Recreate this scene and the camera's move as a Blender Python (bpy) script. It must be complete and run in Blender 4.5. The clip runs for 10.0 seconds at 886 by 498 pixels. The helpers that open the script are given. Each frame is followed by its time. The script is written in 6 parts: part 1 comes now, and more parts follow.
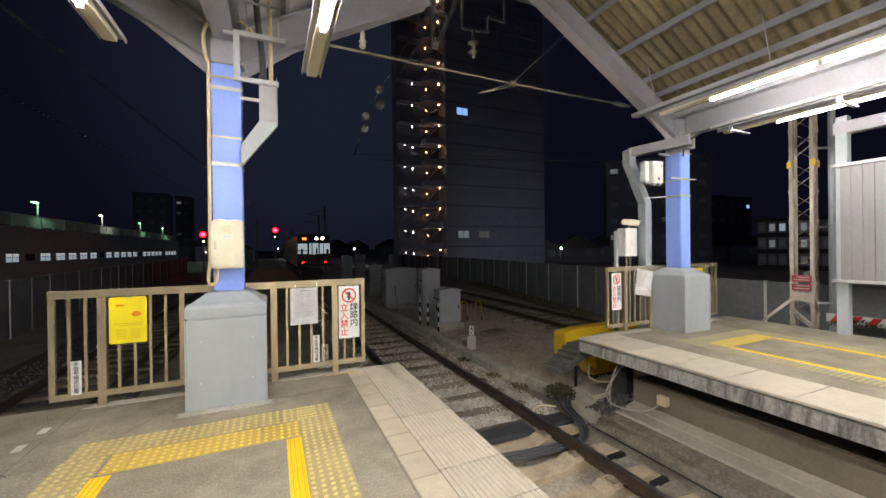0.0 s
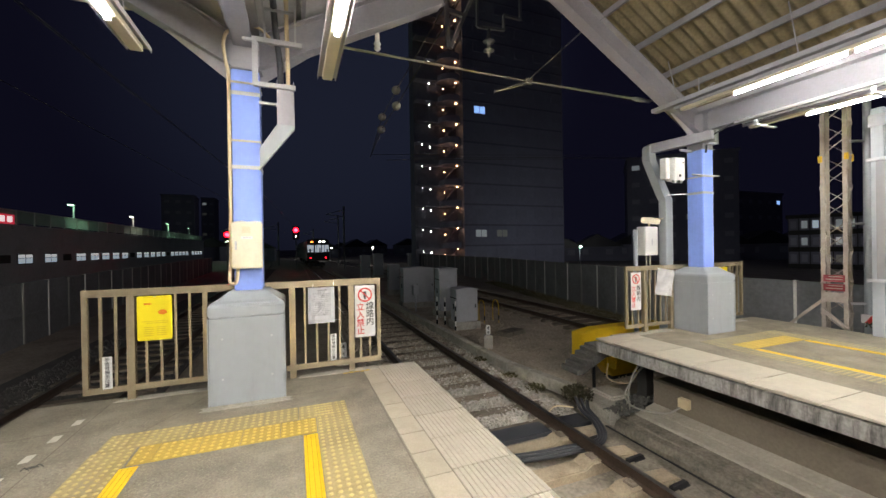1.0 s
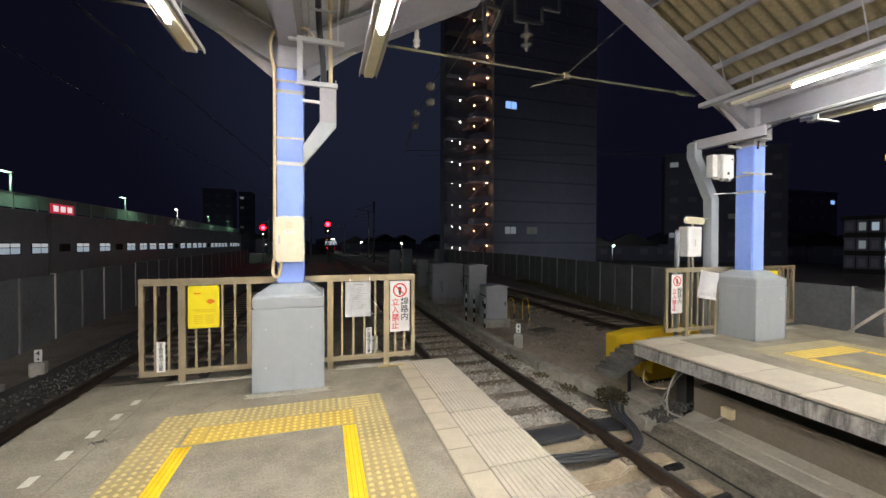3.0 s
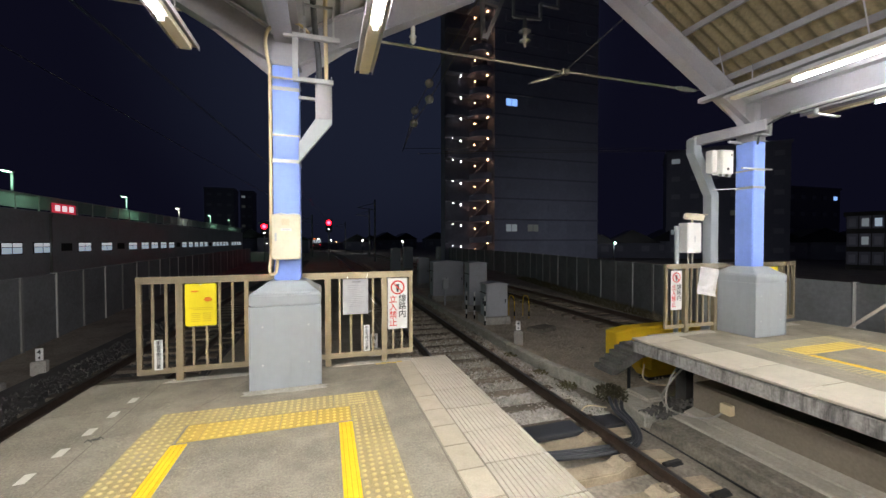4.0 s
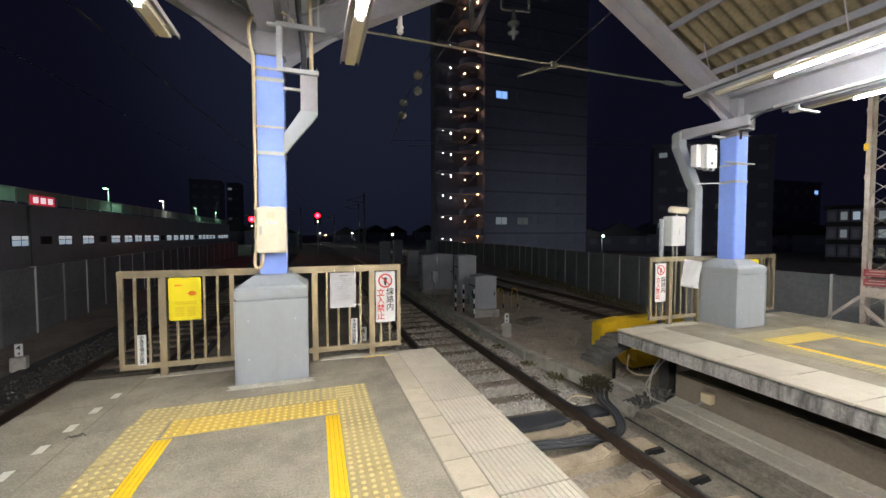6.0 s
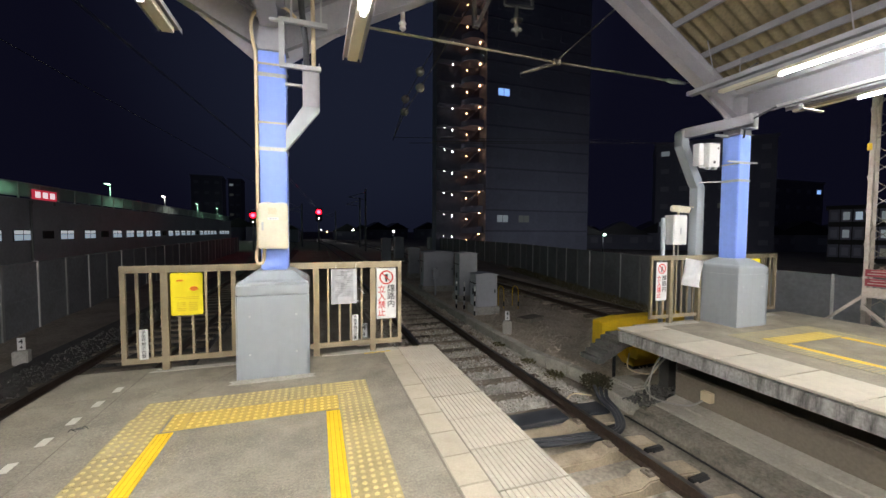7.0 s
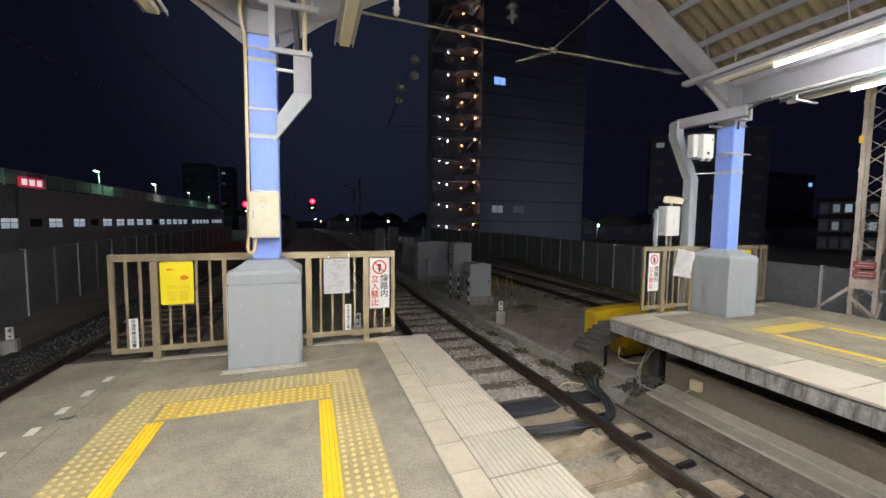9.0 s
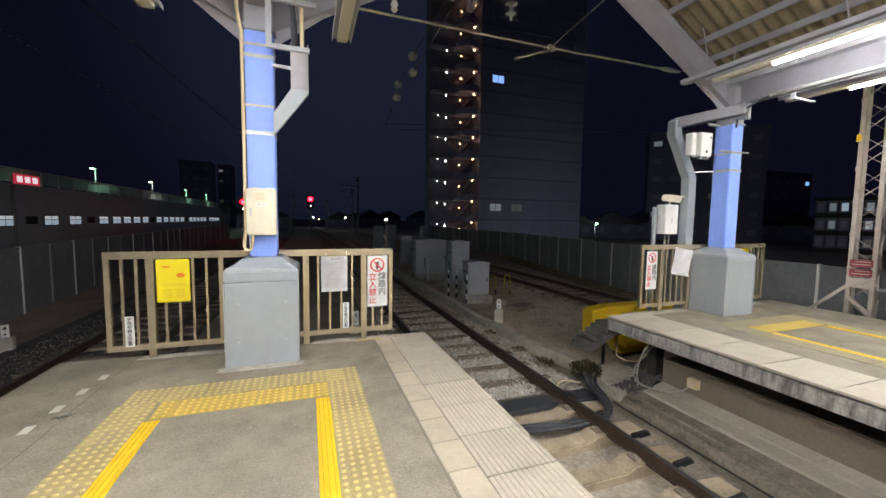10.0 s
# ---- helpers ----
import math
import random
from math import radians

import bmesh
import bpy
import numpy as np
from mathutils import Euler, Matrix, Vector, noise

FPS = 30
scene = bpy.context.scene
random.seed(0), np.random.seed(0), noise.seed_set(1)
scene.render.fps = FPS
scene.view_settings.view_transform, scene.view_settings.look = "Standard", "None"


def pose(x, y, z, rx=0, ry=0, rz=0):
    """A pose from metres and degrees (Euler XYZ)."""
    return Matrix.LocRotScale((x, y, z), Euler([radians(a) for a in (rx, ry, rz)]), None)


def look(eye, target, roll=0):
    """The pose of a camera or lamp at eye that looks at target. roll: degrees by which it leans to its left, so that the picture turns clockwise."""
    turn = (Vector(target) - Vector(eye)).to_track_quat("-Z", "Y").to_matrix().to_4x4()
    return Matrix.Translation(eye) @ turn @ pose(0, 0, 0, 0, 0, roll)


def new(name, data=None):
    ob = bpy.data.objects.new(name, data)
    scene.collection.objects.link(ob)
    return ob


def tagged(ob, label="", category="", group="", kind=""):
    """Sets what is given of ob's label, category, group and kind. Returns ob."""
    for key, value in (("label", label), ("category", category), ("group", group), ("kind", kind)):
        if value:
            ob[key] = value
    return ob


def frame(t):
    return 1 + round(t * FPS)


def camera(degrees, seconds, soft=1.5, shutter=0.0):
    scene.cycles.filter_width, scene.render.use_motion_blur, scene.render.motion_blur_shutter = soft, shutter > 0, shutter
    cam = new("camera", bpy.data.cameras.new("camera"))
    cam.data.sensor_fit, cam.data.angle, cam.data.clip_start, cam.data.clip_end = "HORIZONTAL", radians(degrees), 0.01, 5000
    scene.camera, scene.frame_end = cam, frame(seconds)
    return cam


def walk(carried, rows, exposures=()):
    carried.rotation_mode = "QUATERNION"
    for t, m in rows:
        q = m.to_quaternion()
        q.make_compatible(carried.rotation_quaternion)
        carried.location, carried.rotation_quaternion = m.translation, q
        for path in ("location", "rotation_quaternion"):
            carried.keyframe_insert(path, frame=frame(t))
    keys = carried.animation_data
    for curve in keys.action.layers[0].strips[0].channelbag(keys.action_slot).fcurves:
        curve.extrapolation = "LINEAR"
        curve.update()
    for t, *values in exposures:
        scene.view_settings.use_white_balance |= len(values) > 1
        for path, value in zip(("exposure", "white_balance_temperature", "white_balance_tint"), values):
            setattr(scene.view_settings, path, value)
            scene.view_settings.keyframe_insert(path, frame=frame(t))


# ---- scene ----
cam = camera(98.7, 10.0)
PATH = [
    (0, (0.05, -0.747, 1.576), (0.867, 1.078, 1.57), -0.7),
    (0.5, (0.1, -0.774, 1.585), (0.878, 1.069, 1.576), -1.1),
    (1, (0.084, -0.778, 1.585), (0.814, 1.084, 1.575), -0.9),
    (1.5, (0.035, -0.764, 1.595), (0.717, 1.116, 1.581), -0.3),
    (2, (-0.021, -0.739, 1.586), (0.623, 1.154, 1.574), 0.3),
    (2.5, (-0.023, -0.741, 1.601), (0.583, 1.164, 1.58), 0.5),
    (4, (0.043, -0.748, 1.585), (0.629, 1.164, 1.545), -0.1),
    (4.5, (0.052, -0.738, 1.582), (0.654, 1.169, 1.528), -0.1),
    (5, (0.062, -0.741, 1.599), (0.685, 1.158, 1.526), 0.0),
    (5.5, (0.072, -0.755, 1.592), (0.709, 1.139, 1.515), -0.2),
    (7, (0.068, -0.765, 1.586), (0.698, 1.131, 1.495), 0.3),
    (7.5, (0.062, -0.757, 1.573), (0.704, 1.134, 1.463), 0.4),
    (8, (0.069, -0.757, 1.565), (0.72, 1.13, 1.447), 0.4),
    (8.5, (0.077, -0.754, 1.575), (0.733, 1.131, 1.444), 0.5),
    (9, (0.088, -0.754, 1.58), (0.744, 1.13, 1.438), 0.6),
    (9.5, (0.083, -0.742, 1.559), (0.748, 1.139, 1.418), 0.5),
    (10, (0.094, -0.74, 1.574), (0.759, 1.14, 1.423), 0.7),
]
walk(cam, [(t, look(eye, target, roll)) for t, eye, target, roll in PATH],
     exposures=[(0, -0.05, 6500, 10), (2.2, 0.06, 6480, 10), (4.2, 0.07, 6200, 10), (6.0, 0.03, 6180, 10), (10, -0.02, 6150, 10)])

# ---- world and exposure ----
world = bpy.data.worlds.new("night_sky")
scene.world = world
world.use_nodes = True
wn = world.node_tree.nodes
wl = world.node_tree.links
wbg = wn["Background"]
wtc = wn.new("ShaderNodeTexCoord")
# city glow over the line ahead, fading to a near-black violet sky
wdot = wn.new("ShaderNodeVectorMath")
wdot.operation = "DOT_PRODUCT"
wdot.inputs[1].default_value = Vector((0.13, 0.92, 0.38)).normalized()
wnorm = wn.new("ShaderNodeVectorMath")
wnorm.operation = "NORMALIZE"
wramp = wn.new("ShaderNodeValToRGB")
wl.new(wtc.outputs["Generated"], wnorm.inputs[0])
wl.new(wnorm.outputs["Vector"], wdot.inputs[0])
wl.new(wdot.outputs["Value"], wramp.inputs["Fac"])
wl.new(wramp.outputs["Color"], wbg.inputs["Color"])
wramp.color_ramp.interpolation = "EASE"
wramp.color_ramp.elements[0].position, wramp.color_ramp.elements[0].color = 0.84, (0.0036, 0.0035, 0.0092, 1)
wramp.color_ramp.elements[1].position, wramp.color_ramp.elements[1].color = 1.0, (0.0103, 0.0124, 0.0240, 1)
wbg.inputs["Strength"].default_value = 1.0

TUBE = 230.0         # brightness of the fluorescent tubes


# ---- materials ----
def shade(name, color, rough=0.6, metal=0.0, var=0.18, grain=60.0, stain=2.2, dirt=0.0, dirt_color=(0.05, 0.045, 0.04), bump=0.1, random_piece=0.0, streak=False, spec=0.4, blend=0.5, cover=0.5, scuff=0.0):
    """Painted, cast or worn surface: fine grain, broad stains, a little relief."""
    m = bpy.data.materials.new(name)
    m.use_nodes = True
    n, l = m.node_tree.nodes, m.node_tree.links
    b = n["Principled BSDF"]
    b.inputs["Roughness"].default_value = rough
    b.inputs["Metallic"].default_value = metal
    b.inputs["Specular IOR Level"].default_value = spec
    tc = n.new("ShaderNodeTexCoord")
    geo = n.new("ShaderNodeNewGeometry")
    fine, broad = n.new("ShaderNodeTexNoise"), n.new("ShaderNodeTexNoise")
    fine.inputs["Scale"].default_value, fine.inputs["Detail"].default_value = grain, 4
    broad.inputs["Scale"].default_value, broad.inputs["Detail"].default_value = stain, 6
    broad.inputs["Roughness"].default_value = 0.65
    l.new(tc.outputs["Object"], fine.inputs["Vector"])
    if streak:
        mp = n.new("ShaderNodeMapping")
        mp.inputs["Scale"].default_value = (2.6, 2.6, 0.4)
        l.new(geo.outputs["Position"], mp.inputs["Vector"])
        l.new(mp.outputs["Vector"], broad.inputs["Vector"])
    else:
        l.new(geo.outputs["Position"], broad.inputs["Vector"])
    ramp = n.new("ShaderNodeValToRGB")
    lo = [c * (1 - var * 1.6) for c in color]
    hi = [min(1, c * (1 + var)) for c in color]
    ramp.color_ramp.elements[0].position, ramp.color_ramp.elements[0].color = 0.3, (*lo, 1)
    ramp.color_ramp.elements[1].position, ramp.color_ramp.elements[1].color = 0.7, (*hi, 1)
    mixf = n.new("ShaderNodeMix")
    mixf.inputs[0].default_value = blend
    l.new(fine.outputs["Fac"], mixf.inputs[2])
    l.new(broad.outputs["Fac"], mixf.inputs[3])
    l.new(mixf.outputs[0], ramp.inputs["Fac"])
    out = ramp.outputs["Color"]
    if dirt > 0:
        d = n.new("ShaderNodeTexNoise")
        d.inputs["Scale"].default_value, d.inputs["Detail"].default_value = stain * 1.7, 8
        d.inputs["Roughness"].default_value = 0.7
        l.new((mp if streak else geo).outputs["Vector" if streak else "Position"], d.inputs["Vector"])
        dr = n.new("ShaderNodeValToRGB")
        dr.color_ramp.elements[0].position, dr.color_ramp.elements[1].position = cover, cover + 0.22
        dr.color_ramp.elements[1].color = (dirt, dirt, dirt, 1)
        mx = n.new("ShaderNodeMix")
        mx.data_type = "RGBA"
        l.new(d.outputs["Fac"], dr.inputs["Fac"])
        l.new(dr.outputs["Color"], mx.inputs[0])
        l.new(out, mx.inputs[6])
        mx.inputs[7].default_value = (*dirt_color, 1)
        out = mx.outputs[2]
    if scuff > 0:
        sn, sm = n.new("ShaderNodeTexNoise"), n.new("ShaderNodeTexNoise")
        sn.inputs["Scale"].default_value, sn.inputs["Detail"].default_value, sn.inputs["Distortion"].default_value = 11, 3, 2.2
        sm.inputs["Scale"].default_value, sm.inputs["Detail"].default_value = 1.1, 3
        l.new(geo.outputs["Position"], sn.inputs["Vector"])
        l.new(geo.outputs["Position"], sm.inputs["Vector"])
        sr, mr2 = n.new("ShaderNodeValToRGB"), n.new("ShaderNodeMapRange")
        sr.color_ramp.elements[0].position, sr.color_ramp.elements[0].color = 0.485, (0, 0, 0, 1)
        sr.color_ramp.elements[1].position, sr.color_ramp.elements[1].color = 0.515, (0, 0, 0, 1)
        sr.color_ramp.elements.new(0.50).color = (1, 1, 1, 1)
        mr2.inputs[1].default_value, mr2.inputs[2].default_value, mr2.inputs[4].default_value = 0.42, 0.66, scuff
        l.new(sn.outputs["Fac"], sr.inputs["Fac"])
        l.new(sm.outputs["Fac"], mr2.inputs[0])
        ml, mx2 = n.new("ShaderNodeMath"), n.new("ShaderNodeMix")
        ml.operation, mx2.data_type = "MULTIPLY", "RGBA"
        l.new(sr.outputs["Color"], ml.inputs[0])
        l.new(mr2.outputs[0], ml.inputs[1])
        l.new(ml.outputs[0], mx2.inputs[0])
        l.new(out, mx2.inputs[6])
        mx2.inputs[7].default_value = (*[min(1, c * 1.9) for c in color], 1)
        out = mx2.outputs[2]
    if random_piece > 0:
        oi = n.new("ShaderNodeObjectInfo")
        mr = n.new("ShaderNodeMapRange")
        mr.inputs[3].default_value, mr.inputs[4].default_value = 1 - random_piece, 1 + random_piece
        hs = n.new("ShaderNodeHueSaturation")
        l.new(oi.outputs["Random"], mr.inputs[0])
        l.new(mr.outputs[0], hs.inputs["Value"])
        l.new(out, hs.inputs["Color"])
        out = hs.outputs["Color"]
    l.new(out, b.inputs["Base Color"])
    if bump > 0:
        bp = n.new("ShaderNodeBump")
        bp.inputs["Strength"].default_value, bp.inputs["Distance"].default_value = bump, 0.01
        l.new(mixf.outputs[0], bp.inputs["Height"])
        l.new(bp.outputs["Normal"], b.inputs["Normal"])
    return m


def glow(name, color, strength):
    m = bpy.data.materials.new(name)
    m.use_nodes = True
    b = m.node_tree.nodes["Principled BSDF"]
    b.inputs["Base Color"].default_value = (*color, 1)
    b.inputs["Emission Color"].default_value = (*color, 1)
    b.inputs["Emission Strength"].default_value = strength
    return m


def glass(name, tint=(0.9, 0.95, 1.0)):
    m = bpy.data.materials.new(name)
    m.use_nodes = True
    b = m.node_tree.nodes["Principled BSDF"]
    b.inputs["Base Color"].default_value = (*tint, 1)
    b.inputs["Roughness"].default_value = 0.03
    b.inputs["Transmission Weight"].default_value = 1.0
    return m


M_ASPH = shade("platform_concrete", (0.275, 0.248, 0.192), 0.78, var=0.36, grain=62, stain=1.9, dirt=0.6, dirt_color=(0.155, 0.14, 0.11), bump=0.25, blend=0.58, scuff=0.75)
M_EDGE = shade("edge_tile", (0.49, 0.448, 0.362), 0.65, var=0.10, grain=80, stain=3, dirt=0.30, dirt_color=(0.27, 0.235, 0.18), bump=0.12, random_piece=0.07)
M_EDGE2 = shade("edge_tile_inner", (0.48, 0.425, 0.325), 0.65, var=0.10, grain=80, stain=3, dirt=0.35, dirt_color=(0.28, 0.23, 0.16), bump=0.12, random_piece=0.08)
M_JOINT = shade("mortar", (0.20, 0.178, 0.14), 0.9, var=0.2)
M_SLABSIDE = shade("slab_side", (0.40, 0.385, 0.36), 0.85, var=0.3, grain=30, stain=2.6, cover=0.45, dirt=0.85, dirt_color=(0.045, 0.042, 0.038), bump=0.4, streak=True)
M_TACT = shade("tactile_base", (0.40, 0.322, 0.15), 0.75, var=0.2, grain=60, stain=2, dirt=0.75, dirt_color=(0.29, 0.245, 0.165), bump=0.15, random_piece=0.09)
M_DOT = shade("tactile_dot", (0.60, 0.49, 0.20), 0.7, var=0.15, grain=60, stain=3, dirt=0.6, dirt_color=(0.40, 0.34, 0.18))
M_TACTB = shade("tactile_base_bright", (0.52, 0.37, 0.075), 0.7, var=0.14, grain=60, stain=4, dirt=0.4, dirt_color=(0.36, 0.26, 0.1), bump=0.15, random_piece=0.06)
M_DOTB = shade("tactile_dot_bright", (0.74, 0.55, 0.13), 0.7, var=0.12, grain=60, stain=5)
M_LINE = shade("yellow_strip", (0.84, 0.53, 0.012), 0.55, var=0.06, grain=40, stain=6, dirt=0.25, dirt_color=(0.5, 0.36, 0.05), bump=0.05)
M_GROOVE = shade("dark_yellow_groove", (0.46, 0.31, 0.015), 0.7, var=0.15)
M_DASH = shade("white_dash", (0.60, 0.57, 0.5), 0.7, var=0.1, dirt=0.4, dirt_color=(0.35, 0.33, 0.28))
M_GREY = shade("grey_paint", (0.345, 0.375, 0.40), 0.40, var=0.04, grain=12, stain=1.5, dirt=0.25, dirt_color=(0.22, 0.22, 0.21), bump=0.05, streak=True)
M_BLUE = shade("blue_paint", (0.27, 0.40, 0.95), 0.42, var=0.06, grain=20, stain=2, dirt=0.12, dirt_color=(0.15, 0.2, 0.45), bump=0.04, streak=True)
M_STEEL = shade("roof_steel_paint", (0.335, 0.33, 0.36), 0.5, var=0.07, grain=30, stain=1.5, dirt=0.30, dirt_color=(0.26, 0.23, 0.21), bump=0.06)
# darker copy of the steel paint, with shade put into its colour
M_STEELSHADE = shade("shaded_steel_paint", (0.235, 0.23, 0.255), 0.5, var=0.07, grain=30, stain=1.5, dirt=0.3, dirt_color=(0.17, 0.15, 0.14), bump=0.06)
M_SOFFIT = shade("soffit_sheet", (0.56, 0.555, 0.565), 0.6, var=0.08, grain=20, stain=1.0, dirt=0.35, dirt_color=(0.25, 0.22, 0.2), bump=0.06)
M_CORR = shade("corrugated_sheet", (0.20, 0.165, 0.095), 0.8, var=0.26, grain=25, stain=2.0, dirt=0.7, dirt_color=(0.16, 0.13, 0.085), bump=0.2)
M_GALV = shade("galvanised", (0.50, 0.51, 0.52), 0.4, metal=0.55, var=0.10, grain=50, stain=4, bump=0.05)
M_BAND = shade("steel_band", (0.62, 0.56, 0.45), 0.4, metal=0.3, var=0.12)
M_FENCE = shade("bronze_fence", (0.64, 0.54, 0.37), 0.27, metal=0.72, var=0.10, grain=60, stain=4, dirt=0.25, dirt_color=(0.12, 0.1, 0.07), bump=0.05)
M_IVORY = shade("ivory_paint", (0.72, 0.67, 0.52), 0.45, var=0.05, grain=30, stain=4, dirt=0.15, dirt_color=(0.35, 0.3, 0.2), bump=0.03)
M_CABLEI = shade("ivory_cable", (0.66, 0.55, 0.35), 0.5, var=0.06)
M_WHITE = shade("white_enamel", (0.74, 0.74, 0.72), 0.4, var=0.04, grain=20, stain=5, dirt=0.12, dirt_color=(0.45, 0.43, 0.4), bump=0.02)
M_PAPER = shade("paper", (0.93, 0.93, 0.95), 0.5, var=0.03, grain=15, stain=8, bump=0.02)
M_SIGNY = shade("yellow_sign", (0.90, 0.74, 0.02), 0.4, var=0.03, grain=10, stain=3, bump=0.01)
M_ORANGE = shade("orange_print", (0.80, 0.22, 0.02), 0.5, var=0.05)
M_OCHRE = shade("ochre_print", (0.74, 0.55, 0.03), 0.5, var=0.05)
M_RED = shade("red_print", (0.62, 0.03, 0.025), 0.5, var=0.05)
M_INK = shade("black_print", (0.03, 0.03, 0.03), 0.5, var=0.05)
M_INKG = shade("grey_print", (0.55, 0.55, 0.57), 0.6, var=0.05)
M_BLACK = shade("black_rubber", (0.018, 0.018, 0.02), 0.5, var=0.15)
M_CABLEB = shade("dark_cable", (0.045, 0.048, 0.055), 0.45, var=0.15)
M_CABLEG = shade("grey_cable", (0.36, 0.34, 0.30), 0.6, var=0.1)
M_RAIL = shade("rail_side", (0.085, 0.060, 0.045), 0.55, metal=0.3, var=0.25, grain=40, stain=3, bump=0.2)
M_RAILT = shade("rail_top", (0.16, 0.15, 0.145), 0.32, metal=0.9, var=0.12, grain=80, stain=3, bump=0.02)
M_SLEEP = shade("concrete_sleeper", (0.40, 0.33, 0.23), 0.85, var=0.20, grain=40, stain=3, dirt=0.6, dirt_color=(0.16, 0.12, 0.08), bump=0.35, random_piece=0.12)
M_SLEEPD = shade("dirty_sleeper", (0.22, 0.185, 0.145), 0.9, var=0.22, grain=40, stain=3, dirt=0.7, dirt_color=(0.08, 0.06, 0.045), bump=0.35, random_piece=0.2)
M_BALL = shade("ballast_stone", (0.45, 0.42, 0.37), 0.9, var=0.35, grain=14, stain=2.5, dirt=0.4, dirt_color=(0.16, 0.12, 0.09), bump=0.3)
M_GROUND = shade("trackbed_soil", (0.36, 0.315, 0.255), 0.95, var=0.35, grain=18, stain=0.9, dirt=0.5, dirt_color=(0.17, 0.15, 0.12), bump=0.6)
M_GRAVEL = shade("brown_gravel", (0.55, 0.475, 0.375), 0.95, var=0.3, grain=18, stain=1.1, dirt=0.4, dirt_color=(0.26, 0.22, 0.17), bump=0.4)
M_KERB = shade("stained_kerb_concrete", (0.25, 0.225, 0.18), 0.9, var=0.32, grain=28, stain=2.2, dirt=0.85, dirt_color=(0.085, 0.075, 0.062), bump=0.5)
M_FADED = shade("faded_tactile_base", (0.30, 0.27, 0.20), 0.8, var=0.2, grain=60, stain=2, dirt=0.6, dirt_color=(0.22, 0.21, 0.18), bump=0.15, random_piece=0.06)
M_FADEDD = shade("faded_tactile_dot", (0.46, 0.39, 0.20), 0.75, var=0.2, grain=60, stain=3, dirt=0.7, dirt_color=(0.28, 0.26, 0.2))
M_PATCH = shade("mortar", (0.50, 0.47, 0.40), 0.9, var=0.25, grain=40, stain=4, dirt=0.7, dirt_color=(0.30, 0.28, 0.24), bump=0.3)
M_TROUGH = shade("old_concrete", (0.47, 0.45, 0.40), 0.9, var=0.22, grain=35, stain=1.4, dirt=0.7, dirt_color=(0.13, 0.12, 0.10), bump=0.4)
M_WALLB = shade("brown_concrete_shaded", (0.20, 0.17, 0.13), 0.85, var=0.15, grain=30, stain=1.2, dirt=0.5, dirt_color=(0.15, 0.125, 0.1), bump=0.2)
M_PALEC = shade("pale_ledge_concrete", (0.44, 0.405, 0.335), 0.85, var=0.15, grain=30, stain=1.0, dirt=0.5, dirt_color=(0.22, 0.2, 0.16), bump=0.2)
# dark concrete; on the steps and shaded track it also carries the shade
M_STEPC = shade("dark_concrete_and_shade", (0.13, 0.125, 0.115), 0.9, var=0.3, grain=30, stain=3, dirt=0.5, dirt_color=(0.06, 0.055, 0.05), bump=0.3)
# near-black tone: shade under the slab painted in, also plain dark walls
M_DARKC = shade("shade_and_dark_wall", (0.05, 0.048, 0.045), 0.9, var=0.2)
M_YEL = shade("yellow_steel", (0.72, 0.47, 0.015), 0.45, var=0.08, grain=25, stain=3, dirt=0.3, dirt_color=(0.3, 0.2, 0.05), bump=0.05)
M_BOX = shade("relay_box_paint", (0.46, 0.48, 0.52), 0.5, var=0.07, grain=20, stain=2, dirt=0.2, dirt_color=(0.3, 0.28, 0.25), bump=0.04)
M_PANELF = shade("fence_panel", (0.195, 0.20, 0.21), 0.85, var=0.18, grain=12, stain=0.8, dirt=0.4, dirt_color=(0.08, 0.08, 0.075), bump=0.15)
M_POSTF = shade("fence_post_concrete", (0.66, 0.66, 0.63), 0.8, var=0.12)
M_POSTD = shade("fence_post_grey", (0.25, 0.25, 0.24), 0.8, var=0.12)
M_BLDG = shade("render_wall", (0.44, 0.44, 0.47), 0.9, var=0.10, grain=5, stain=0.5, dirt=0.3, dirt_color=(0.2, 0.19, 0.18), bump=0.05)
M_TOWER = shade("tower_wall", (0.32, 0.325, 0.42), 0.9, var=0.10, grain=2, stain=0.25, bump=0.03)
M_TOWERD = shade("tower_band", (0.215, 0.215, 0.275), 0.9, var=0.10, grain=2, stain=0.25)
M_LEAF = shade("weed_leaf", (0.075, 0.068, 0.036), 0.7, var=0.35, grain=30, stain=10)
M_GRASS = shade("dry_grass", (0.15, 0.13, 0.065), 0.8, var=0.35, grain=30, stain=6)
M_SHEET = shade("white_sheet", (0.20, 0.198, 0.205), 0.5, var=0.05, grain=12, stain=1.5, dirt=0.2, dirt_color=(0.2, 0.18, 0.16), bump=0.05, streak=True)
M_MAST = shade("mast_steel", (0.40, 0.355, 0.31), 0.6, metal=0.2, var=0.15, grain=30, stain=3, dirt=0.4, dirt_color=(0.2, 0.16, 0.12), bump=0.1)
M_MAROON = shade("maroon_sign", (0.20, 0.03, 0.04), 0.5, var=0.08)
M_TRAIN = shade("train_steel", (0.12, 0.12, 0.125), 0.4, metal=0.4, var=0.06)
M_TRAIND = shade("train_dark", (0.03, 0.03, 0.035), 0.4, var=0.08)
M_PORC = shade("porcelain", (0.55, 0.55, 0.53), 0.25, var=0.06, stain=20)
M_WIRE = shade("wire", (0.20, 0.19, 0.17), 0.5, metal=0.4, var=0.1)
M_WIREL = shade("pale_wire", (0.50, 0.46, 0.35), 0.5, metal=0.2, var=0.15)
M_GLASSD = shade("dark_glass", (0.295, 0.30, 0.385), 0.4, var=0.05, spec=0.4)
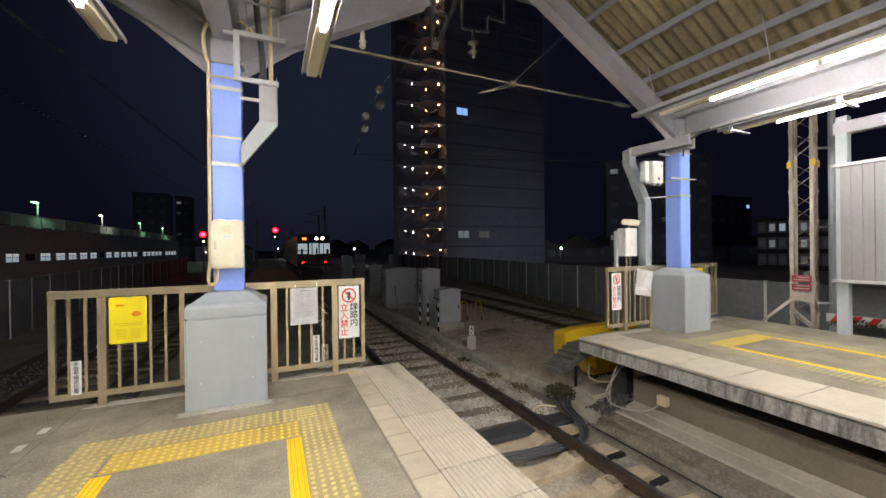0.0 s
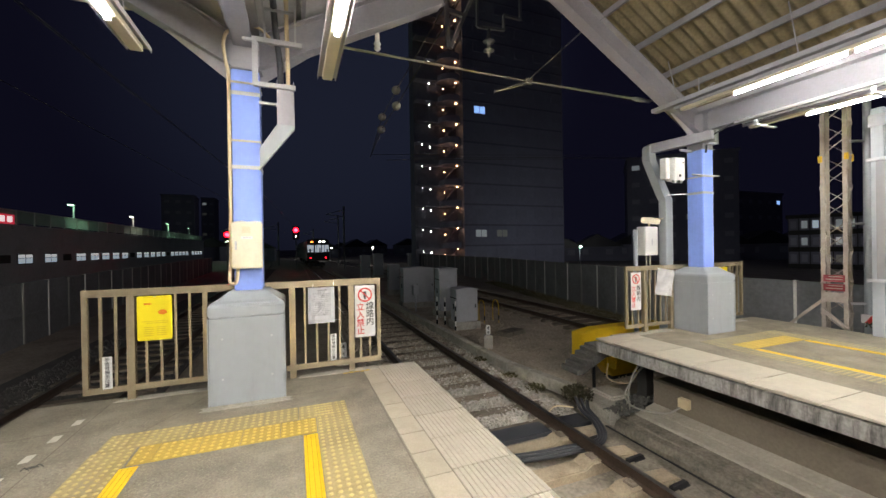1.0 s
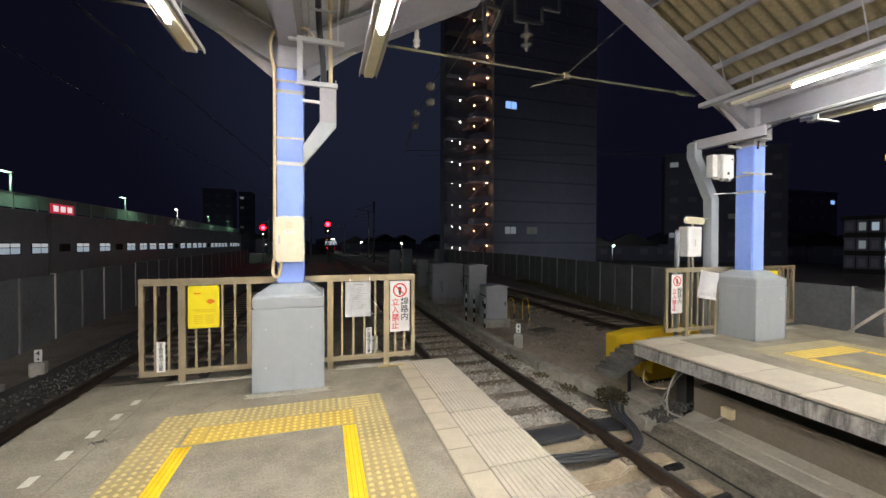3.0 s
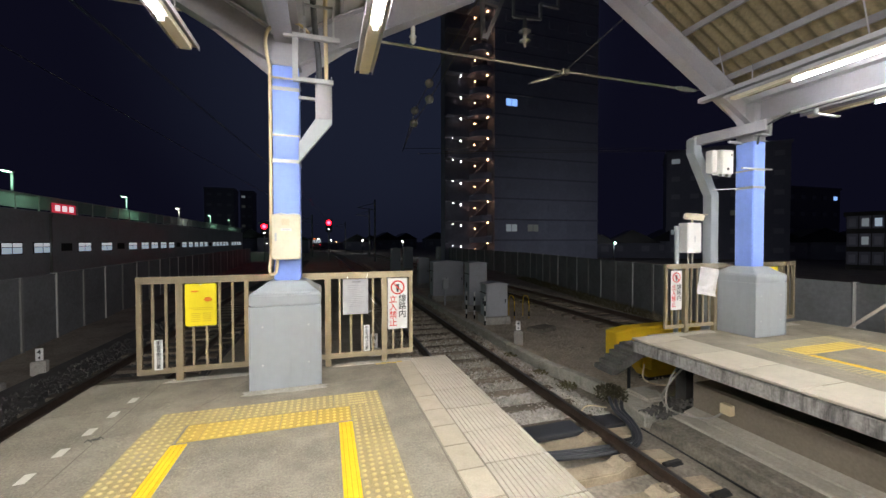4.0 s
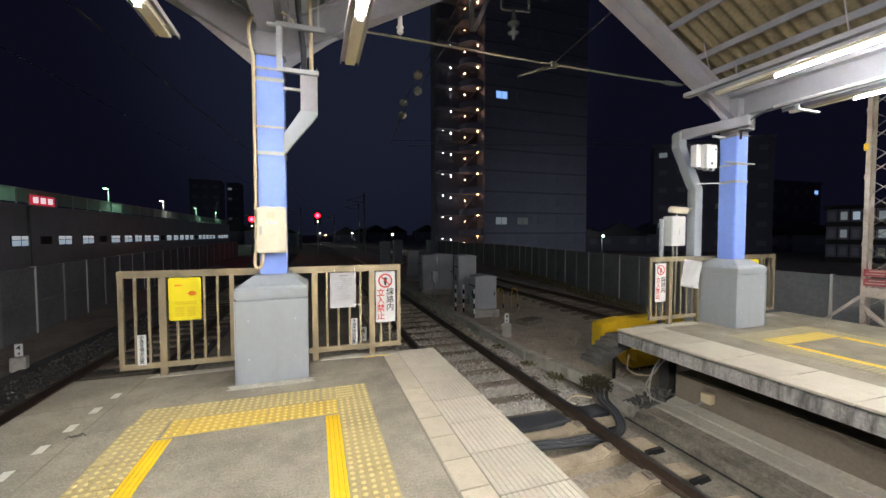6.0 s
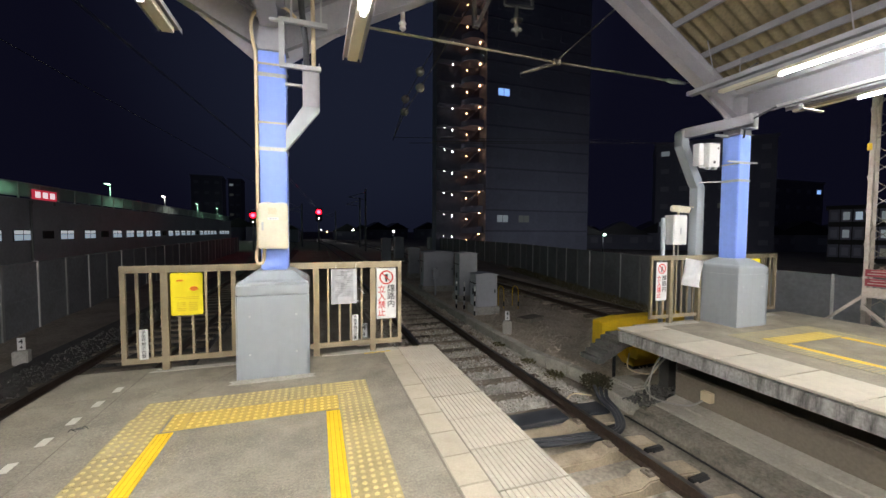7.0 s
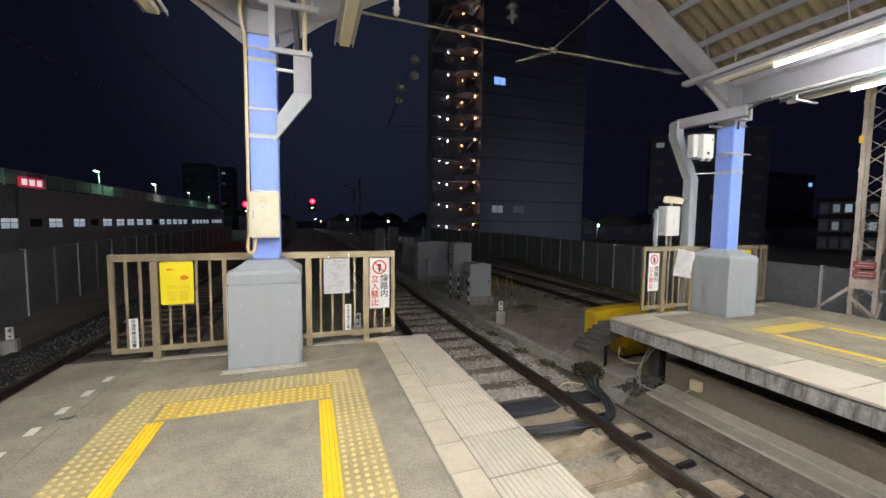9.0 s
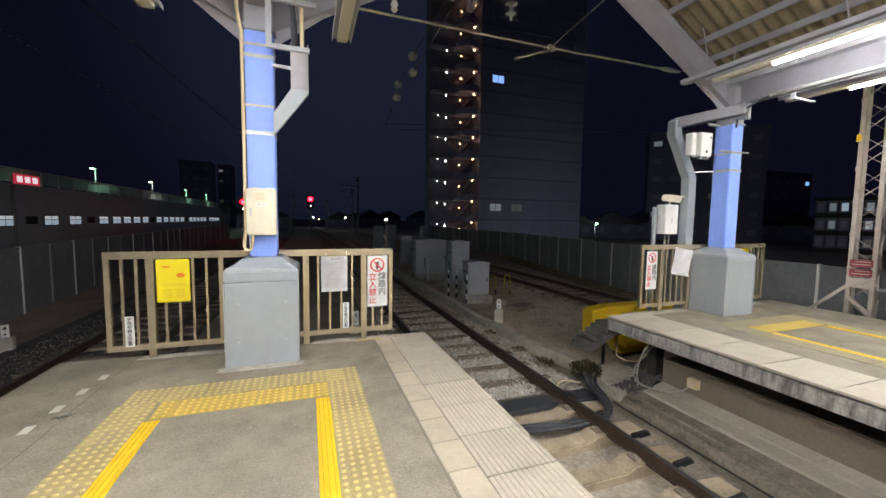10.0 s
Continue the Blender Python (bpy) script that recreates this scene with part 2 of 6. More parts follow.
def frosted(name, color):
    m = bpy.data.materials.new(name)
    m.use_nodes = True
    n, l = m.node_tree.nodes, m.node_tree.links
    d, t, mx = n.new("ShaderNodeBsdfDiffuse"), n.new("ShaderNodeBsdfTranslucent"), n.new("ShaderNodeMixShader")
    tc, nz, rp = n.new("ShaderNodeTexCoord"), n.new("ShaderNodeTexNoise"), n.new("ShaderNodeValToRGB")
    nz.inputs["Scale"].default_value = 1.5
    rp.color_ramp.elements[0].color = (*[c * 0.7 for c in color], 1)
    rp.color_ramp.elements[1].color = (*color, 1)
    l.new(tc.outputs["Object"], nz.inputs["Vector"])
    l.new(nz.outputs["Fac"], rp.inputs["Fac"])
    for s in (d, t):
        l.new(rp.outputs["Color"], s.inputs["Color"])
    mx.inputs[0].default_value = 0.55
    l.new(d.outputs[0], mx.inputs[1])
    l.new(t.outputs[0], mx.inputs[2])
    l.new(mx.outputs[0], n["Material Output"].inputs["Surface"])
    return m


M_FROST = frosted("frosted_panel", (0.55, 0.6, 0.56))
M_TUBE = glow("tube_light", (1.0, 0.955, 0.90), TUBE)
M_REDL = glow("red_signal_light", (1.0, 0.005, 0.009), 70.0)
M_REDHALO = glow("red_signal_halo_lens", (1.0, 0.004, 0.02), 5.0)
M_REDT = glow("red_tail_light", (1.0, 0.01, 0.025), 6.0)
M_AMBER = glow("amber_display", (1.0, 0.22, 0.04), 4.0)
M_HEADL = glow("white_train_light", (1.0, 0.95, 0.8), 9.0)
M_TRAINW = glow("train_interior_light", (0.80, 0.90, 1.0), 0.42)
M_TRAINW2 = glow("train_interior_dim", (0.62, 0.70, 0.78), 0.22)
M_WINB = glow("lit_window", (0.62, 0.74, 0.85), 0.38)
M_WINB2 = glow("lit_window_blind", (0.80, 0.84, 0.86), 0.45)
M_WINT = glow("lit_tower_window", (0.28, 0.50, 1.0), 1.0)
M_WIND = glow("dim_window", (0.55, 0.56, 0.5), 0.028)
M_WINM = glow("pale_window", (0.75, 0.82, 0.85), 0.13)
M_STREET = glow("street_light", (0.55, 1.0, 0.66), 6.0)
M_STREETW = glow("street_light_warm", (1.0, 0.97, 0.75), 28.0)
M_STAIRO = glow("stair_light_orange", (1.0, 0.50, 0.24), 17.0)
M_STAIRW = glow("stair_light_white", (1.0, 0.98, 0.94), 9.0)
M_ADRED = glow("lit_sign_red", (0.80, 0.05, 0.09), 0.45)
M_ADWHITE = glow("lit_sign_white", (1.0, 0.8, 0.8), 0.8)


# ---- mesh helpers ----
def add_box(bm, x0, x1, y0, y1, z0, z1, mi=0, m=None):
    vs = [bm.verts.new((x, y, z)) for z in (z0, z1) for y in (y0, y1) for x in (x0, x1)]
    if m is not None:
        for v in vs:
            v.co = m @ v.co
    for f in ((0, 2, 3, 1), (4, 5, 7, 6), (0, 1, 5, 4), (2, 6, 7, 3), (0, 4, 6, 2), (1, 3, 7, 5)):
        bm.faces.new([vs[i] for i in f]).material_index = mi
    return vs


def add_bar(bm, a, b, w, h=None, mi=0, up=(0, 0, 1)):
    """A square bar from a to b."""
    a, b = Vector(a), Vector(b)
    h = w if h is None else h
    d = (b - a).normalized()
    u = Vector(up)
    if abs(d.dot(u)) > 0.98:
        u = Vector((0, 1, 0))
    s = d.cross(u).normalized()
    u = s.cross(d)
    vs = [bm.verts.new(p + s * i * w / 2 + u * j * h / 2) for p in (a, b) for j in (-1, 1) for i in (-1, 1)]
    for f in ((0, 1, 3, 2), (4, 6, 7, 5), (0, 4, 5, 1), (2, 3, 7, 6), (0, 2, 6, 4), (1, 5, 7, 3)):
        bm.faces.new([vs[i] for i in f]).material_index = mi


def add_rod(bm, pts, r, seg=8, mi=0, caps=True):
    """A round rod or cable through the points."""
    pts = [Vector(p) for p in pts]
    rings = []
    for i, p in enumerate(pts):
        d = (pts[min(i + 1, len(pts) - 1)] - pts[max(i - 1, 0)]).normalized()
        u = Vector((0, 0, 1)) if abs(d.z) < 0.95 else Vector((0, 1, 0))
        s = d.cross(u).normalized()
        u = s.cross(d)
        rr = r[i] if isinstance(r, (list, tuple)) else r
        rings.append([bm.verts.new(p + (s * math.cos(k * math.tau / seg) + u * math.sin(k * math.tau / seg)) * rr) for k in range(seg)])
    for a, b in zip(rings, rings[1:]):
        for k in range(seg):
            f = bm.faces.new((a[k], a[(k + 1) % seg], b[(k + 1) % seg], b[k]))
            f.smooth, f.material_index = True, mi
    if caps:
        bm.faces.new(rings[0][::-1]).material_index = mi
        bm.faces.new(rings[-1]).material_index = mi


def add_prism(bm, poly, axis, a, b, mi=0):
    """A prism: a 2D outline swept from a to b along axis x, y or z."""
    def at(p, c):
        return {"x": (c, p[0], p[1]), "y": (p[0], c, p[1]), "z": (p[0], p[1], c)}[axis]
    r0 = [bm.verts.new(at(p, a)) for p in poly]
    r1 = [bm.verts.new(at(p, b)) for p in poly]
    k = len(poly)
    for i in range(k):
        bm.faces.new((r0[i], r0[(i + 1) % k], r1[(i + 1) % k], r1[i])).material_index = mi
    bm.faces.new(r0[::-1]).material_index = mi
    bm.faces.new(r1).material_index = mi


def curve_pts(ctrl, n=8):
    """Smooth points through the control points."""
    c = [Vector(p) for p in ctrl]
    c = [c[0] * 2 - c[1]] + c + [c[-1] * 2 - c[-2]]
    out = []
    for i in range(1, len(c) - 2):
        for k in range(n):
            t = k / n
            p0, p1, p2, p3 = c[i - 1:i + 3]
            out.append(0.5 * (2 * p1 + (p2 - p0) * t + (2 * p0 - 5 * p1 + 4 * p2 - p3) * t * t + (3 * p1 - p0 - 3 * p2 + p3) * t ** 3))
    return out + [c[-2]]


def mesh_of(name, bm, mats, bevel=0.0, smooth=False):
    bmesh.ops.recalc_face_normals(bm, faces=bm.faces)
    if bevel > 0:
        bmesh.ops.bevel(bm, geom=[e for e in bm.edges if len(e.link_faces) == 2 and e.calc_face_angle(0) > 0.5], offset=bevel, segments=2, affect="EDGES", clamp_overlap=True)
    if smooth:
        for f in bm.faces:
            f.smooth = True
    me = bpy.data.meshes.new(name)
    bm.to_mesh(me)
    bm.free()
    for m in (mats if isinstance(mats, (list, tuple)) else [mats]):
        me.materials.append(m)
    return me


def part(name, bm, material, parent=None, label="", bevel=0.0, smooth=False):
    ob = new(name, mesh_of(name, bm, material, bevel, smooth))
    ob.parent = parent
    return tagged(ob, label)


def boxes(*specs):
    bm = bmesh.new()
    for s in specs:
        add_box(bm, *s)
    return bm


def bars(w, *pairs, h=None):
    bm = bmesh.new()
    for a, b in pairs:
        add_bar(bm, a, b, w, h)
    return bm


def rods(r, *paths, seg=8):
    bm = bmesh.new()
    for p in paths:
        add_rod(bm, p, r, seg)
    return bm


def thing(name, label, category, group="", at=(0, 0, 0), rz=0):
    e = new(name)
    e.matrix_basis = pose(*at, 0, 0, rz)
    e.empty_display_size = 0.1
    return tagged(e, label, category, group)


def structure(name, bm, material, label="", bevel=0.0, smooth=False):
    return tagged(part(name, bm, material, None, label, bevel, smooth), kind="structure")


def text_mesh(name, body, size, material, parent, m, spacing=1.0):
    """Letters in the built-in font as a thin mesh."""
    cu = bpy.data.curves.new(name, "FONT")
    cu.body, cu.size, cu.extrude, cu.align_x, cu.align_y = body, size, 0.0008, "CENTER", "CENTER"
    cu.space_line, cu.offset = spacing, size * 0.012
    tmp = new(name + "_tmp", cu)
    bpy.context.view_layer.update()
    me = bpy.data.meshes.new_from_object(tmp.evaluated_get(bpy.context.evaluated_depsgraph_get()))
    bpy.data.objects.remove(tmp)
    me.materials.clear()
    me.materials.append(material)
    ob = new(name, me)
    ob.parent = parent
    ob.matrix_basis = m
    return ob


FRONT = pose(0, 0, 0, 90)       # letters stand upright and face -y


# ---- ground and tracks ----
bm = bmesh.new()
bmesh.ops.create_grid(bm, x_segments=90, y_segments=110, size=1)
for v in bm.verts:
    sx, sy = v.co.x, v.co.y
    v.co.x = 3 + math.copysign(abs(sx) ** 2.2, sx) * 900
    v.co.y = 20 + math.copysign(abs(sy) ** 2.4, sy) * 1500
    near = max(0, 1 - abs(v.co.y - 12) / 60)
    v.co.z = -1.33 + near * 0.09 * noise.noise(Vector((v.co.x * 0.9, v.co.y * 0.9, 0)))
structure("ground", bm, M_GROUND, "dark gravelly soil beside the railway tracks", smooth=True)


def rail_outline(x):
    pts = [(-0.065, 0), (0.065, 0), (0.065, 0.012), (0.012, 0.03), (0.010, 0.115), (0.034, 0.125), (0.034, 0.15), (-0.034, 0.15), (-0.034, 0.125), (-0.010, 0.115), (-0.012, 0.03), (-0.065, 0.012)]
    return [(x + px, -1.20 + pz) for px, pz in pts]


RAIL_SWAY = ((-9, 0), (40, 0), (75, -0.7), (120, -3.5), (200, -14))


def railway(xs, label, y0=-9, sway=RAIL_SWAY, group="", top=None):
    for x in xs:
        bm = bmesh.new()
        pts = [(max(y, y0), dx) for y, dx in sway if y >= y0 - 30]
        rings = [[bm.verts.new((px + dx, y, pz)) for px, pz in rail_outline(x)] for y, dx in pts]
        for a, b in zip(rings, rings[1:]):
            for k in range(12):
                f = bm.faces.new((a[k], a[(k + 1) % 12], b[(k + 1) % 12], b[k]))
                f.material_index = 1 if k == 6 else 0
        bm.faces.new(rings[0])
        bm.faces.new(rings[-1])
        ob = part("rail", bm, [M_RAIL, top or M_RAILT])
        tagged(ob, label, "rail", group)


railway((2.33, 3.77), "dark steel running rail with a worn top on sleepers", group="rails of the middle track")
railway((9.05, 10.49), "dim steel running rail beside the far fence", 6, group="rails of the outer track")
railway((-4.35, -2.95), "dark steel running rail below the platform edge", group="rails of the shaded track", top=M_RAIL)

# sleepers: pale concrete blocks by the platform, dirty ones in the ballast
rng = random.Random(4)
near_sleeper = bmesh.new()
add_prism(near_sleeper, [(-1.16, -0.17), (1.29, -0.17), (1.29, 0.0), (0.86, 0.035), (0.52, 0.03), (0.40, -0.03), (-0.40, -0.03), (-0.52, 0.03), (-0.86, 0.035), (-1.16, 0.0)], "y", -0.13, 0.13)
near_mesh = mesh_of("sleeper", near_sleeper, M_SLEEP, 0.015)
for i in range(20):
    y = 3.77 - i * 0.62
    ob = new("sleeper", near_mesh)
    ob.matrix_basis = pose(3.05, y, -1.215, 0, 0, rng.uniform(-1, 1))
    tagged(ob, "pale stained concrete sleeper under the rails", "sleeper", "sleepers of the middle track")
far_mesh = mesh_of("sleeper", boxes((-1.1, 1.1, -0.11, 0.11, -0.18, 0.0)), M_SLEEPD, 0.012)
for tx, y0, n, grp in ((3.05, 4.25, 44, "sleepers of the middle track"), (9.77, 6.5, 34, "sleepers of the outer track"), (-3.65, -8.0, 48, "sleepers of the shaded track")):
    for i in range(n):
        ob = new("sleeper", far_mesh)
        ob.matrix_basis = pose(tx + rng.uniform(-0.03, 0.03), y0 + i * 0.66, -1.195, 0, rng.uniform(-0.6, 0.6), rng.uniform(-1.2, 1.2))
        tagged(ob, "dirty dark sleeper sunk in ballast", "sleeper", grp)
# rail clips on the pale blocks
clip_mesh = mesh_of("rail_clip", boxes((-0.05, 0.05, -0.07, 0.07, 0, 0.03), (-0.02, 0.03, -0.03, 0.03, 0.03, 0.055)), M_SLEEPD, 0.008)
for i in range(8):
    for rx in (3.66, 3.88):
        ob = new("rail_clip", clip_mesh)
        ob.matrix_basis = pose(rx, 3.77 - i * 0.62, -1.19)
        tagged(ob, "rusty clip holding the rail to its sleeper", "rail clip", "rail clips")

# worn rubber pads beside the sleeper ends
pad_mesh = mesh_of("rubber_pad", boxes((-0.14, 0.14, -0.035, 0.035, 0, 0.045), (-0.06, 0.14, -0.06, -0.03, 0, 0.025)), M_BLACK, 0.01)
for i in range(9):
    ob = new("rubber_pad", pad_mesh)
    ob.matrix_basis = pose(4.2 + rng.uniform(-0.03, 0.03), 3.77 - 0.175 - i * 0.62, -1.262, 0, 0, rng.uniform(-6, 6))
    tagged(ob, "black rubber pad beside the sleeper end", "rubber pad", "rubber pads")

# ballast
base = bmesh.new()
bmesh.ops.create_icosphere(base, subdivisions=1, radius=1)
bv = [v.co.copy() for v in base.verts]
bf = [[v.index for v in f.verts] for f in base.faces]
base.free()


def stones(name, label, n, area, zf, size, material, seed):
    r = random.Random(seed)
    vs, fs = [], []
    for i in range(n):
        x, y = area(r)
        s = size * r.uniform(0.55, 1.4)
        e = Euler((r.uniform(0, 6), r.uniform(0, 6), r.uniform(0, 6))).to_matrix()
        sc = Vector((s, s * r.uniform(0.6, 1), s * r.uniform(0.45, 0.8)))
        o = Vector((x, y, zf(x, y) + r.uniform(-0.3, 0.5) * s))
        k = len(vs)
        for v in bv:
            p = e @ Vector((v.x * sc.x, v.y * sc.y, v.z * sc.z)) * r.uniform(0.8, 1.15)
            vs.append(p + o)
        fs += [[a + k for a in f] for f in bf]
    me = bpy.data.meshes.new(name)
    me.from_pydata([tuple(v) for v in vs], [], fs)
    me.materials.append(material)
    return tagged(new(name, me), label, "ballast", kind="stuff")


def between_rails(r, y, x0=1.75, x1=4.45):
    """A place on the bed that keeps clear of the two rails."""
    x = r.uniform(x0, x1)
    while min(abs(x - 2.33), abs(x - 3.77)) < 0.085:
        x = r.uniform(x0, x1)
    return x, y


stones("ballast", "loose grey ballast stones between the rails", 9000, lambda r: between_rails(r, 4.30 + abs(r.gauss(0, 1)) * 2.4), lambda x, y: -1.229, 0.027, M_BALL, 1)
stones("ballast_far", "dark dirty ballast further along the track", 9000, lambda r: between_rails(r, r.uniform(6, 26), 1.6, 4.35), lambda x, y: -1.214, 0.030, M_GROUND, 2)
stones("gravel_bank", "brown gravel between the tracks", 9500, lambda r: (r.uniform(4.9, 12.0), r.uniform(5.2, 22)), lambda x, y: -1.268, 0.02, M_GRAVEL, 3)
# dark stone colour stands for the shade over this track
stones("ballast_shaded", "ballast along the shaded track, its shade in a dark colour", 8000, lambda r: (r.uniform(-5.6, -2.5), 0.5 + 16 * r.random() ** 1.3), lambda x, y: -1.248, 0.022, M_STEPC, 5)
bm = boxes((1.5, 4.55, -9, 3.9, -1.46, -1.36))
structure("track_slab", bm, M_STEPC, "stained concrete floor of the track beside the platform")
bm = bmesh.new()
add_prism(bm, [(3.9, -1.37), (3.9, -1.30), (4.0, -1.27), (4.585, -1.262), (4.585, -1.37)], "y", -9, 3.9)
structure("track_margin", bm, M_KERB, "dirty concrete margin beside the rail")
bm = bmesh.new()
bmesh.ops.create_grid(bm, x_segments=40, y_segments=90, size=1)
for v in bm.verts:
    v.co.x, v.co.y = 8.3 + 3.4 * v.co.x, 18.5 + 13.5 * v.co.y
    v.co.z = -1.285 + 0.03 * noise.noise(Vector((v.co.x * 0.8, v.co.y * 0.8, 3)))
    if v.is_boundary:
        v.co.z = -1.5
structure("gravel_bed", bm, M_GRAVEL, "uneven brown gravel ground between the tracks", smooth=True)
# bed coloured dark in place of the shade on this side
bm = boxes((-5.9, -2.45, -9, 60, -1.42, -1.256))
structure("shaded_ballast_bed", bm, M_STEPC, "packed ballast bed of the shaded track, its shade in a dark colour")
bm = boxes((1.5, 4.6, 3.9, 60, -1.42, -1.262))
structure("ballast_bed", bm, M_GROUND, "packed dirty ballast bed")


# ---- the platforms ----
def platform(name, x0, x1, edge_side, y1, label):
    """Deck with a thick edge slab that overhangs on edge_side (-1: low x, 1: high x)."""
    bm = bmesh.new()
    add_box(bm, x0 + (0.62 if edge_side < 0 else 0), x1 - (0.62 if edge_side > 0 else 0), -34, y1, -0.26, 0.0)
    deck = structure("floor_" + name, bm, M_ASPH, label)
    return deck


plat = platform("platform", -2.43, 1.72, 1, 4.36, "worn grey concrete platform deck with stains")
plat_far = platform("far_platform", 4.60, 9.15, -1, 4.36, "grey concrete deck of the opposite platform")
bm = boxes((1.10, 1.60, -34, 4.30, -0.26, -0.03))
structure("platform_edge_beam", bm, M_SLABSIDE, "stained concrete beam below the edge tiles")
bm = boxes((4.826, 5.22, -34, 4.28, -0.225, -0.05))
structure("far_platform_edge_beam", bm, M_SLABSIDE, "stained and streaked concrete platform edge beam", bevel=0.01)
bm = boxes((-2.2, 1.15, -34, 4.0, -1.4, -0.26))
structure("platform_wall", bm, M_TROUGH, "concrete wall carrying the platform")

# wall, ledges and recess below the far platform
# wall darkened and ledge paled: the light's contrast is in their colours
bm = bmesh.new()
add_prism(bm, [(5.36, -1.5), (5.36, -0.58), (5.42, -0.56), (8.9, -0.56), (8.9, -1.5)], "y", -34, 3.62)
structure("underplatform_wall", bm, M_WALLB, "brown stained concrete wall below the opposite platform, shade in its tone")
# the recess's shade is painted into this block's colour
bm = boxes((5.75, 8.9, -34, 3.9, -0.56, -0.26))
structure("underplatform_recess", bm, M_DARKC, "back of the slab recess, its shade painted near-black")
bm = bmesh.new()
add_prism(bm, [(4.97, -1.5), (4.97, -1.03), (4.985, -1.02), (5.18, -1.0), (5.184, -0.978), (5.36, -0.935), (5.36, -1.5)], "y", -34, 3.62)
structure("underplatform_ledge", bm, M_PALEC, "long pale concrete ledge along the wall")
bm = bmesh.new()
add_prism(bm, [(4.77, -1.5), (4.77, -1.085), (4.79, -1.075), (4.965, -1.055), (4.965, -1.5)], "y", -34, 3.62)
structure("underplatform_apron", bm, M_KERB, "dark stained concrete apron below the ledge")
bm = bmesh.new()
kn = 60
rows_ = []
for i in range(kn + 1):
    y = -10 + 13.7 * i / kn
    j1, j2 = 0.03 * noise.noise(Vector((y * 1.7, 0, 0))), 0.03 * noise.noise(Vector((y * 1.7, 5, 0)))
    rows_.append([bm.verts.new(p) for p in ((4.612, y, -1.5), (4.615 + 0.2 * j1, y, -1.2 + j2), (4.665 + j1, y, -1.12 + j2), (4.765, y, -1.10 + 0.6 * j2), (4.765, y, -1.5))])
for a, d in zip(rows_, rows_[1:]):
    for k in range(5):
        bm.faces.new((a[k], a[(k + 1) % 5], d[(k + 1) % 5], d[k]))
bm.faces.new(rows_[0])
bm.faces.new(rows_[-1])
structure("underplatform_kerb", bm, M_KERB, "rough low concrete kerb beside the track")
# black bar drawn in place of the dark gap beside the kerb
bm = boxes((4.587, 4.610, -3.0, 3.85, -1.40, -1.25))
structure("dark_groove_strip", bm, M_BLACK, "narrow black strip drawn for the shaded groove along the kerb")

# edge tiles: ribbed slabs at the edge, plain ones inside
def ribbed(length):
    bm = bmesh.new()
    add_box(bm, 0, 0.515, 0.003, length - 0.003, -0.05, -0.003, 1)
    for i in range(13):
        x = 0.008 + i * 0.0391
        add_prism(bm, [(x - 0.003, -0.004), (x + 0.0335, -0.004), (x + 0.031, 0.0045), (x, 0.0045)], "y", 0.006, length - 0.006)
    return mesh_of("edge_tile", bm, [M_EDGE, M_JOINT])


rib_mesh, rib_end = ribbed(0.46), ribbed(0.74)
plain_mesh = mesh_of("inner_tile", boxes((0, 0.212, 0.002, 0.323, -0.05, 0.003)), M_EDGE2, 0.004)
bm = boxes((0.88, 1.60, -34, 4.30, -0.05, -0.012))
bed = structure("edge_tile_bed", bm, M_JOINT, "dark mortar below the edge tiles")
for i in range(23):
    ob = new("edge_tile", rib_mesh if i else rib_end)
    ob.parent = bed
    ob.matrix_basis = pose(1.105 + rng.uniform(-0.002, 0.002), 3.56 - 0.46 * i, rng.uniform(-0.0015, 0.0015))
for i in range(33):
    ob = new("inner_tile", plain_mesh)
    ob.parent = bed
    ob.matrix_basis = pose(0.893, 4.3 - 0.325 * (i + 1), rng.uniform(-0.0012, 0.0012), rz=rng.uniform(-0.2, 0.2))

far_tile = mesh_of("edge_slab", boxes((0, 0.80, 0.004, 0.646, -0.026, 0.004)), M_EDGE, 0.006)
far_tile_end = mesh_of("edge_slab", boxes((0, 0.80, 0.004, 0.356, -0.026, 0.004)), M_EDGE, 0.006)
bm = boxes((4.885, 5.64, -34, 4.28, -0.049, -0.008))
bed = structure("far_edge_tile_bed", bm, M_JOINT, "dark mortar below the edge slabs")
for i in range(17):
    ob = new("edge_slab", far_tile if i else far_tile_end)
    ob.parent = bed
    ob.matrix_basis = pose(4.82 + rng.uniform(-0.002, 0.002), 3.93 - 0.65 * i, rng.uniform(-0.0015, 0.0015))


# ---- tactile paving ----
def dot_tile(name, base_mat, dot_mat):
    bm = bmesh.new()
    add_box(bm, 0.002, 0.298, 0.002, 0.298, -0.01, 0.004)
    for i in range(5):
        for j in range(5):
            cx, cy = 0.03 + 0.06 * i, 0.03 + 0.06 * j
            lo = [bm.verts.new((cx + 0.0175 * math.cos(k * math.tau / 8), cy + 0.0175 * math.sin(k * math.tau / 8), 0.004)) for k in range(8)]
            hi = [bm.verts.new((cx + 0.0125 * math.cos(k * math.tau / 8), cy + 0.0125 * math.sin(k * math.tau / 8), 0.009)) for k in range(8)]
            for k in range(8):
                bm.faces.new((lo[k], lo[(k + 1) % 8], hi[(k + 1) % 8], hi[k])).material_index = 1
            bm.faces.new(hi).material_index = 1
    return mesh_of(name, bm, [base_mat, dot_mat])


tile_worn = dot_tile("dot_tile", M_TACT, M_DOT)
tile_faded = dot_tile("dot_tile", M_FADED, M_FADEDD)
tile_bright = dot_tile("dot_tile", M_TACTB, M_DOTB)


